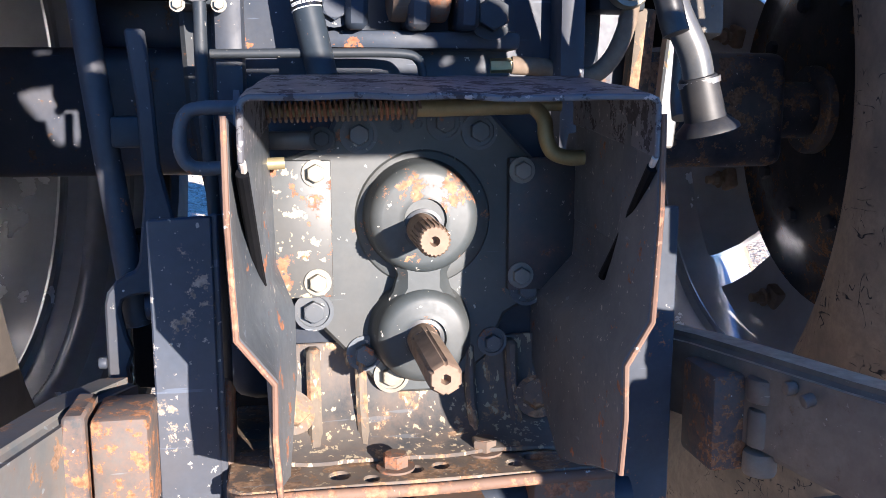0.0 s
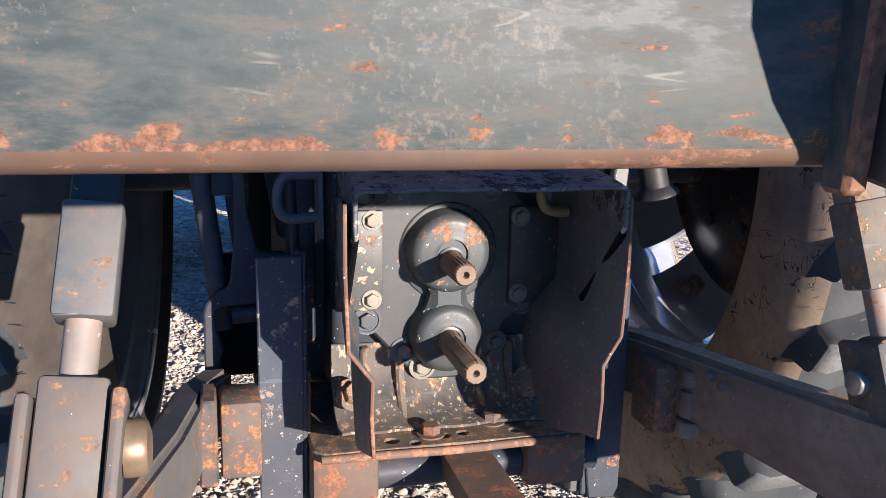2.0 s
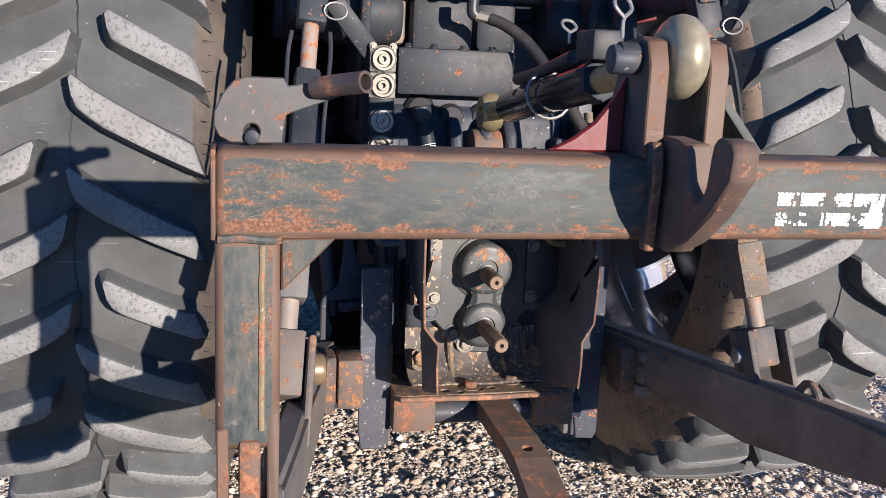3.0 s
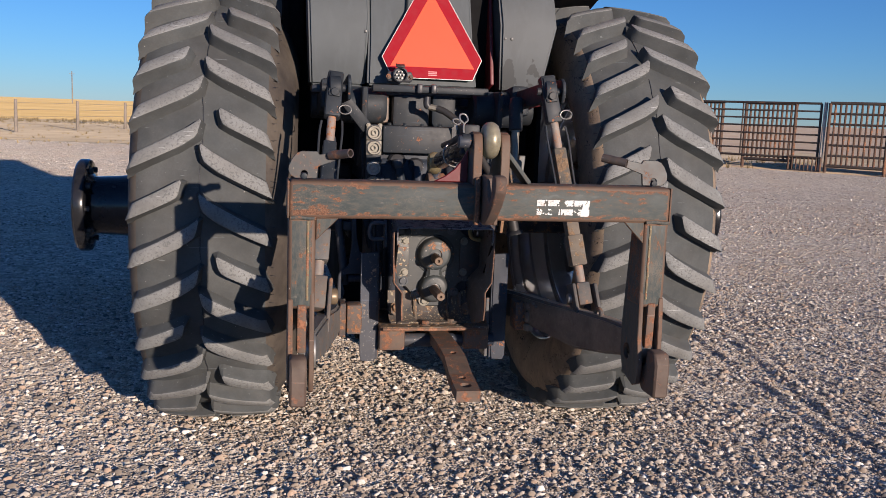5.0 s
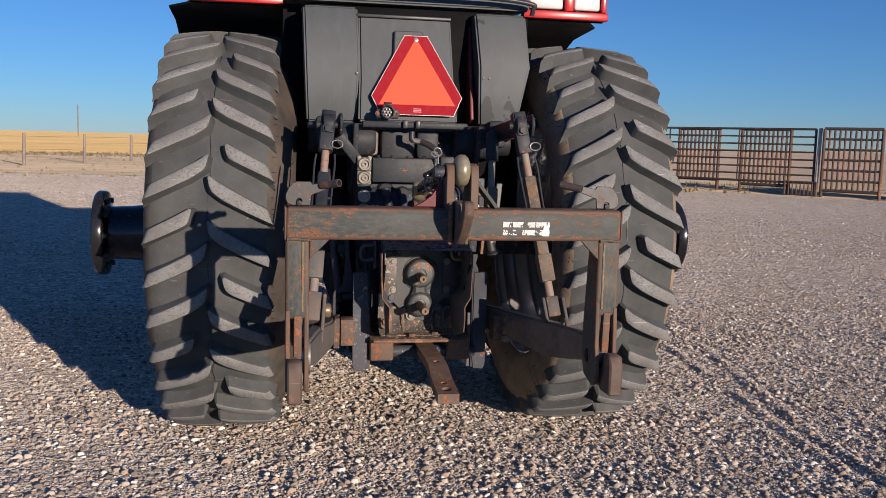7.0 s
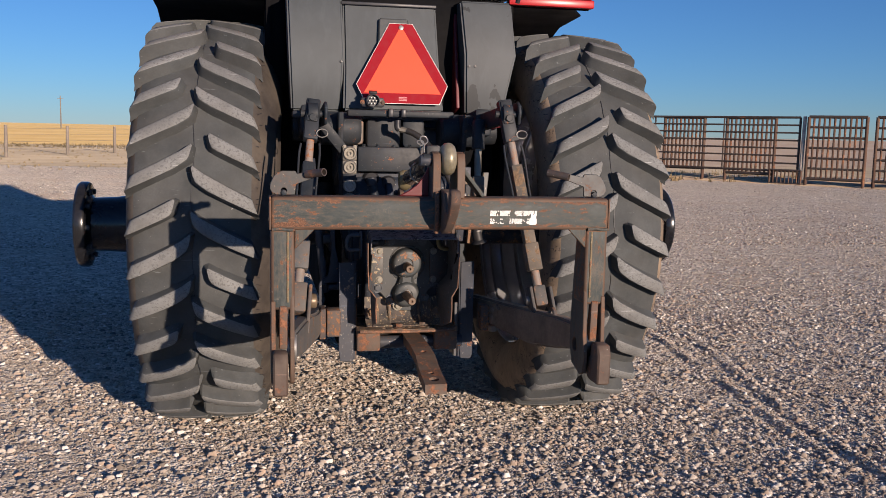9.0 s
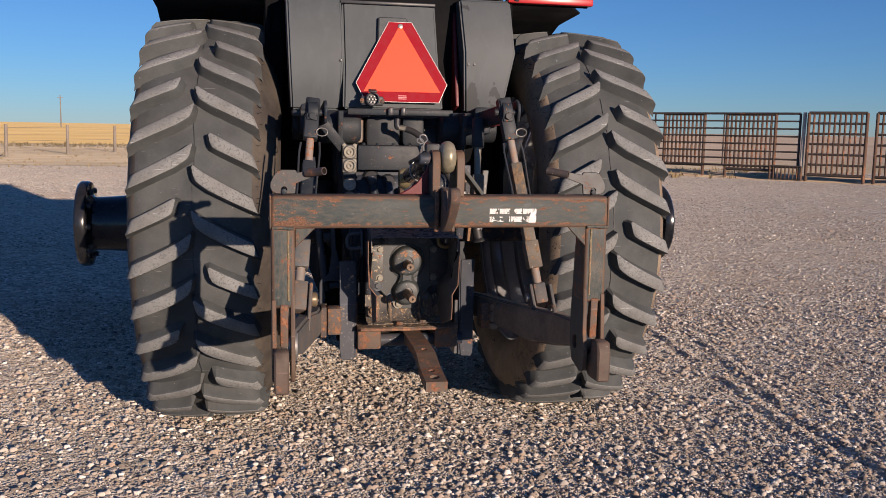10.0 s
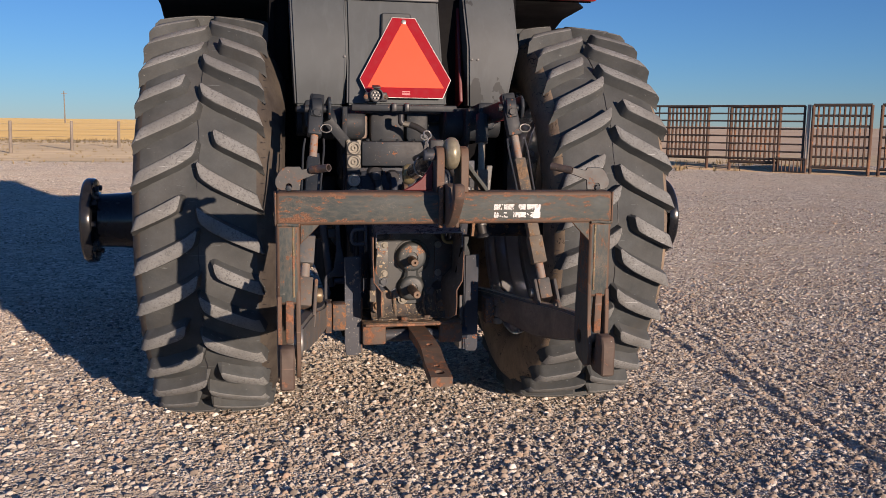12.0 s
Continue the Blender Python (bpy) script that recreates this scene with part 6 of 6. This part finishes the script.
part("mount_bracket", plate(B(), [(-0.10, 0.10), (0.10, 0.10), (0.045, 0.395), (-0.085, 0.395)], 0.030, EM @ Matrix.Translation((-0.012, 0, -0.034)), bevel=0.006), PLASTIC, emblem)

# ---- fenders and cab ----
for sd in (-1, 1):
    e = lambda v: sd * v
    rows = [[(e(x), y, z) for x in ((0.565, 0.72, 0.88, 0.995) if y < 2.2 else (0.565, 0.76, 0.95, 1.14))] for y, z in ((1.73, 2.045), (1.95, 2.075), (2.25, 2.085), (2.60, 2.06), (2.95, 1.95))]
    fd = sheet("fender", rows, 0.012, DEEPSHADE, tractor, "black underside of the rear fender")
    under(link("inner_wall", plate(B(), [(1.70, 1.48 if sd < 0 else 1.09), (1.70, 2.04), (2.95, 2.04), (2.95, 1.48 if sd < 0 else 1.09)], 0.02, sideways(e(0.565) - 0.01)), DEEPSHADE), fd)
    b = B()
    for x0, x1, z0, z1 in ((0.575, 0.985, 2.205, 2.33), (0.575, 1.008, 2.040, 2.078), (0.575, 0.600, 2.079, 2.204), (0.785, 0.828, 2.079, 2.204), (0.972, 0.998, 2.079, 2.204)):
        box(b, (e((x0 + x1) / 2), 1.715, (z0 + z1) / 2), (x1 - x0, 0.05, z1 - z0), None, 0.005)
    lp = part("lamp_panel", b, RED, tractor, "red fender panel with work lamps")
    under(link("lamp_housing", box(B(), (e(0.785), 1.765, 2.15), (0.40, 0.045, 0.20), None, 0.006), BLACK), lp)
    for x0, x1 in ((0.605, 0.778), (0.834, 0.968)):
        b = box(B(), (e((x0 + x1) / 2), 1.718, 2.142), (x1 - x0, 0.03, 0.108), None, 0.012, 3)
        wl = link("work_lamp", b, LENS, None, "clear ribbed work lamp")
        under(wl, lp)
# Plain box, added to fill the space under the cab with shade.
part("cab_underbody", box(B(), (0.0, 2.55, 1.60), (1.10, 1.5, 0.86), None, 0.03), DEEPSHADE, tractor)
part("red_crossmember", bar(B(), (0.30, 1.50, 1.455), (0.52, 1.46, 1.50), 0.03, 0.085, 0.008), OLDRED, tractor, "dark red cross member")
part("cab", box(B(), (0.02, 2.45, 2.60), (1.50, 1.55, 0.95), None, 0.10, 3), BLACK, tractor, "dark cab body")
part("cab_roof", box(B(), (0.02, 2.45, 3.10), (1.62, 1.75, 0.14), None, 0.06, 3), RED, tractor)
part("hood", box(B(), (0.02, 4.35, 1.55), (0.78, 2.3, 0.75), None, 0.08, 3), RED, tractor)
# Made deep and wide to fill an open gap with shade.
part("chassis", box(B(), (0.02, 3.4, 0.76), (0.56, 3.6, 0.74), None, 0.05), DEEPSHADE, tractor)
for sd in (-1, 1):
    part("front_tyre", lathe(B(), [(0.40, -0.16), (0.56, -0.19), (0.66, -0.17), (0.70, -0.10), (0.71, 0), (0.70, 0.10), (0.66, 0.17), (0.56, 0.19), (0.40, 0.16)], Matrix.Translation((sd * 0.88 + 0.02, 4.9, 0.70)) @ WX, 48, True), RUBBER, tractor)
    part("front_rim", cyl(B(), (sd * 0.78 + 0.02, 4.9, 0.70), (sd * 0.95 + 0.02, 4.9, 0.70), 0.41, seg=40, bevel=0.02), RIM, tractor)
part("front_axle", box(B(), (0.02, 4.9, 0.70), (1.6, 0.2, 0.2), None, 0.03), CAST, tractor)


# ---- corral panels ----
def corral(p0, p1, z0, z1, rails, uprights, r=0.028, label=""):
    a, c = Vector((*p0, 0)), Vector((*p1, 0))
    pn = thing("corral_panel", label or "rusty pipe corral panel standing on the gravel", "corral panel", (*((a + c) / 2).xy, 0), "corral panels")
    for k in range(rails):
        z = z0 + (z1 - z0) * k / (rails - 1)
        part("rail", cyl(B(), a + Vector((0, 0, z)), c + Vector((0, 0, z)), r if k in (0, rails - 1) else r * 0.75, seg=10), FENCE, pn)
    for k in range(uprights):
        p = a + (c - a) * k / (uprights - 1)
        end = k in (0, uprights - 1)
        part("upright", cyl(B(), p + Vector((0, 0, 0.0 if end else z0)), p + Vector((0, 0, z1)), r * (1.1 if end else 0.72), seg=10), RUSTBAR if uprights > 5 else FENCE, pn)
    return pn


CLOSE = "orange-rusted pipe corral panel with close upright bars"
corral((11.4, 29.0), (16.1, 23.35), 0.42, 2.10, 8, 4, 0.036)
corral((13.23, 26.90), (14.13, 25.80), 0.40, 2.08, 2, 11, 0.050, CLOSE)
corral((14.63, 25.20), (15.63, 23.95), 0.30, 2.08, 2, 12, 0.050, CLOSE)
corral((15.50, 23.95), (16.10, 23.15), 0.03, 0.45, 2, 9, 0.03)
corral((16.22, 23.08), (17.32, 21.80), 0.22, 2.12, 7, 12, 0.048, CLOSE)
corral((17.52, 21.60), (19.3, 19.4), 0.22, 2.12, 7, 19, 0.048, CLOSE)
# low bank of dry earth along the corral
_bm = B()
_rows = []
for _k in range(121):
    _f = _k / 120
    _x, _y = 9.5 + 12.0 * _f, 31.6 - 14.6 * _f
    _row = []
    for _j in range(11):
        _o = -0.55 + 0.42 * _j + 0.25 * noise.noise((_x * 0.9, _y * 0.9, 4.4)) * (_j == 0)
        _px, _py = _x + 0.77 * _o, _y + 0.64 * _o
        _row.append(_bm.verts.new((_px, _py, -0.02 + 0.15 * math.sin(math.pi * _j / 10) ** 0.8 * (0.8 + 0.7 * noise.noise((_px * 0.8, _py * 0.8, 1.1))))))
    _rows.append(_row)
for _a, _b in zip(_rows, _rows[1:]):
    for _k in range(10):
        _bm.faces.new((_a[_k], _a[_k + 1], _b[_k + 1], _b[_k]))
tagged(link("earth_bank", _bm, field_material("orange_dry_earth", (0.40, 0.28, 0.16), (0.58, 0.43, 0.27), 1.6)), "low bank of dry orange earth along the corral", "ground", kind="structure")
pp = thing("gate_post", "pale weathered pipe gate post beside the corral panels", "post", (16.12, 23.2, 0))
part("shaft", cyl(B(), (16.12, 23.22, 0), (16.18, 23.24, 2.14), 0.055, seg=14), plain("pale_pipe", (0.48, 0.42, 0.35), 0.7, 0.0, 8, 0.3), pp)


# ---- fence on the far side ----
def fence_post(x, y, h):
    p = thing("fence_post", "grey weathered wooden fence post at the field's edge", "fence post", (x, y, 0), "field fence posts")
    part("shaft", cyl(B(), (x, y, -0.1), (x + 0.03, y, h), 0.075, 0.065, seg=12, bevel=0.01), WOOD, p)


posts = [(-16.0, 33.0), (-10.55, 37.6), (-9.05, 42.2), (-7.55, 46.2), (-6.2, 50.0)]
for x, y in posts:
    fence_post(x, y, 1.32)
for k in range(4):
    b = B()
    for p, q in zip(posts, posts[1:]):
        cyl(b, (*p, 0.35 + 0.28 * k), (*q, 0.35 + 0.28 * k), 0.006, seg=5)
    w = link("fence_wire", b, STEEL)
    tagged(w, "thin plain wire strung along the fence posts", "wire", "fence wires")
pole = thing("utility_pole", "distant grey wooden utility pole in the field", "utility pole", (-59.0, 300, 0))
part("shaft", cyl(B(), (-59.0, 300, 0), (-59.0, 300, 9.8), 0.20, 0.14, seg=10), WOOD, pole)
part("crossarm", box(B(), (-59.0, 300, 9.0), (1.8, 0.12, 0.12), None, 0.01), WOOD, pole)


# ---- loose stones ----
def stones(name, count, span, lo, hi, seed, label, fade=1.0, skew=2.2, rounded=False):
    """Angular stones strewn over a wedge of the yard that widens away from the hitch; span: its near and far edge."""
    rs = np.random.RandomState(seed)
    cube = np.array([(x, y, z) for x in (-1, 1) for y in (-1, 1) for z in (-1, 1)]) / 3 ** 0.5
    tri = np.array([(0, 1, 3), (0, 3, 2), (4, 6, 7), (4, 7, 5), (0, 4, 5), (0, 5, 1), (2, 3, 7), (2, 7, 6), (0, 2, 6), (0, 6, 4), (1, 5, 7), (1, 7, 3)])
    if rounded:  # a pebble: the corners of a cube and the swollen middles of its sides
        mids = np.array([(-1, 0, 0), (1, 0, 0), (0, -1, 0), (0, 1, 0), (0, 0, -1), (0, 0, 1)]) * 0.96
        quads = ((0, 1, 3, 2), (4, 6, 7, 5), (0, 4, 5, 1), (2, 3, 7, 6), (0, 2, 6, 4), (1, 5, 7, 3))
        tri = np.array([(q[k], q[(k + 1) % 4], 8 + n) for n, q in enumerate(quads) for k in range(4)])
        cube = np.concatenate([cube, mids])
    nv = len(cube)
    y = span[0] + (span[1] - span[0]) * rs.uniform(0, 1, count) ** fade
    across = rs.uniform(-0.05, 1.05, count)
    x = -1.15 - 0.46 * (y + 1.2) + (1.75 + 1.42 * (y + 1.2)) * across
    bare = np.sin(1.7 * x + 0.9 * y) + np.sin(2.3 * y - 1.1 * x + 1) + 0.7 * np.sin(4.1 * x - 2.7 * y) + 0.6 * np.sin(5.3 * y + 3.1 * x + 2)
    keep = rs.uniform(0, 1, count) < np.clip(0.95 + 0.30 * bare, 0.50, 1) * np.clip((span[1] - y) / (0.3 * (span[1] - span[0])), 0, 1) ** 0.6 * np.clip((0.55 - np.abs(across - 0.5)) / 0.10, 0, 1)
    x, y, count = x[keep], y[keep], int(keep.sum())
    size = lo + (hi - lo) * rs.uniform(0, 1, count) ** skew
    ang = rs.uniform(0, 2 * np.pi, count)
    v = cube[None] * (1 + 0.30 * rs.uniform(-1, 1, (count, nv, 1))) + 0.20 * rs.uniform(-1, 1, (count, nv, 3))
    v = v * np.stack([rs.uniform(0.85, 1.25, count), rs.uniform(0.75, 1.05, count), rs.uniform(0.55, 0.90, count)], -1)[:, None]
    tip = rs.uniform(-0.5, 0.5, count)[:, None]
    v = np.stack([v[..., 0], v[..., 1] * np.cos(tip) - v[..., 2] * np.sin(tip), v[..., 1] * np.sin(tip) + v[..., 2] * np.cos(tip)], -1)
    c, s = np.cos(ang)[:, None], np.sin(ang)[:, None]
    v = np.stack([v[..., 0] * c - v[..., 1] * s, v[..., 0] * s + v[..., 1] * c, v[..., 2]], -1) * size[:, None, None]
    v[..., 0] += x[:, None]
    v[..., 1] += y[:, None]
    base = np.array([lie(a, c) for a, c in zip(x, y)])
    v[..., 2] += (base + size * rs.uniform(-0.45, 0.12, count))[:, None]
    f = (tri[None] + nv * np.arange(count)[:, None, None]).reshape(-1, 3)
    me = bpy.data.meshes.new(name)
    me.vertices.add(count * nv)
    me.vertices.foreach_set("co", v.reshape(-1).astype(np.float32))
    me.loops.add(len(f) * 3)
    me.loops.foreach_set("vertex_index", f.reshape(-1).astype(np.int32))
    me.polygons.add(len(f))
    me.polygons.foreach_set("loop_start", np.arange(0, len(f) * 3, 3, dtype=np.int32))
    me.update(calc_edges=True)
    me.materials.append(STONE)
    ob = new(name, me)
    return tagged(ob, label, "gravel", kind="stuff")


def stone_material():
    m, nt, bsdf = nodes("stone")
    g = nt.nodes.new("ShaderNodeNewGeometry")
    cr = nt.nodes.new("ShaderNodeValToRGB")
    cols = [(0.0, (0.15, 0.135, 0.125)), (0.18, (0.30, 0.25, 0.20)), (0.34, (0.46, 0.375, 0.29)), (0.50, (0.52, 0.385, 0.285)), (0.66, (0.50, 0.455, 0.395)), (0.86, (0.72, 0.635, 0.535)), (1.0, (0.91, 0.87, 0.80))]
    el = cr.color_ramp.elements
    el[0].position, el[0].color = cols[0][0], (*cols[0][1], 1)
    el[1].position, el[1].color = cols[-1][0], (*cols[-1][1], 1)
    for p, c in cols[1:-1]:
        e = el.new(p)
        e.color = (*c, 1)
    nt.links.new(g.outputs["Random Per Island"], cr.inputs[0])
    v = coords(nt, False)
    n = noise_tex(nt, v, 90, 5)
    col = mix(nt, ramp(nt, n, 0.4, 0.7, 0, 0.35), cr.outputs[0], (0.24, 0.20, 0.16))
    put_in(nt, col, bsdf.inputs["Base Color"])
    bsdf.inputs["Roughness"].default_value = 0.9
    bsdf.inputs["Diffuse Roughness"].default_value = 1.0
    relief(nt, bsdf, n, 0.4, 0.003)
    return m



def weeds(name, count, region, high, seed, label, colour):
    """Clumps of thin dry blades, leaning all ways."""
    rs = np.random.RandomState(seed)
    n = count * 7
    cx, cy = np.repeat(rs.uniform(region[0], region[1], count), 7), np.repeat(rs.uniform(region[2], region[3], count), 7)
    h = np.repeat(high * rs.uniform(0.4, 1.2, count), 7) * rs.uniform(0.5, 1.0, n)
    a, lean = rs.uniform(0, 2 * np.pi, n), rs.uniform(0.1, 0.7, n)
    bx, by = cx + rs.normal(0, 0.09, n) * high * 3, cy + rs.normal(0, 0.09, n) * high * 3
    w = 0.06 * h + 0.006
    base0 = np.stack([bx - w * np.sin(a), by + w * np.cos(a), np.zeros(n)], -1)
    base1 = np.stack([bx + w * np.sin(a), by - w * np.cos(a), np.zeros(n)], -1)
    tip = np.stack([bx + h * lean * np.cos(a), by + h * lean * np.sin(a), h], -1)
    v = np.stack([base0, base1, tip], 1).reshape(-1, 3)
    me = bpy.data.meshes.new(name)
    me.from_pydata([tuple(map(float, p)) for p in v], [], [(3 * i, 3 * i + 1, 3 * i + 2) for i in range(n)])
    me.materials.append(plain(name + "_blades", colour, 0.9, 0, 3, 0.4))
    return tagged(new(name, me), label, "weeds", kind="stuff")


weeds("dry_weeds", 1500, (-45, 4, 54, 64), 0.20, 8, "brown dry weeds along the edge of the stubble", (0.24, 0.185, 0.095))
weeds("sparse_grass", 1100, (-40, 6, 27, 56), 0.11, 9, "sparse yellow-brown grass on the dirt verge", (0.34, 0.26, 0.13))
weeds("corral_weeds", 160, (10.5, 19.5, 24.5, 31), 0.22, 10, "dry weeds behind the corral panels", (0.30, 0.22, 0.11))
STONE = stone_material()
stones("gravel_stones", 60000, (0.3, 5.2), 0.0046, 0.0205, 3, "mixed tan, grey and white crushed gravel stones", 1.15, 3.3, True)
stones("fine_gravel", 115000, (0.4, 5.4), 0.0036, 0.0080, 4, "small tan and grey gravel chips", 1.2)
stones("gravel_stones", 95000, (3.4, 12.5), 0.0055, 0.018, 5, "mixed tan, grey and white crushed gravel stones", 1.25, 2.6)
stones("gravel_stones", 50000, (8.5, 29.0), 0.010, 0.026, 6, "mixed tan, grey and white crushed gravel stones", 1.5, 2.4)
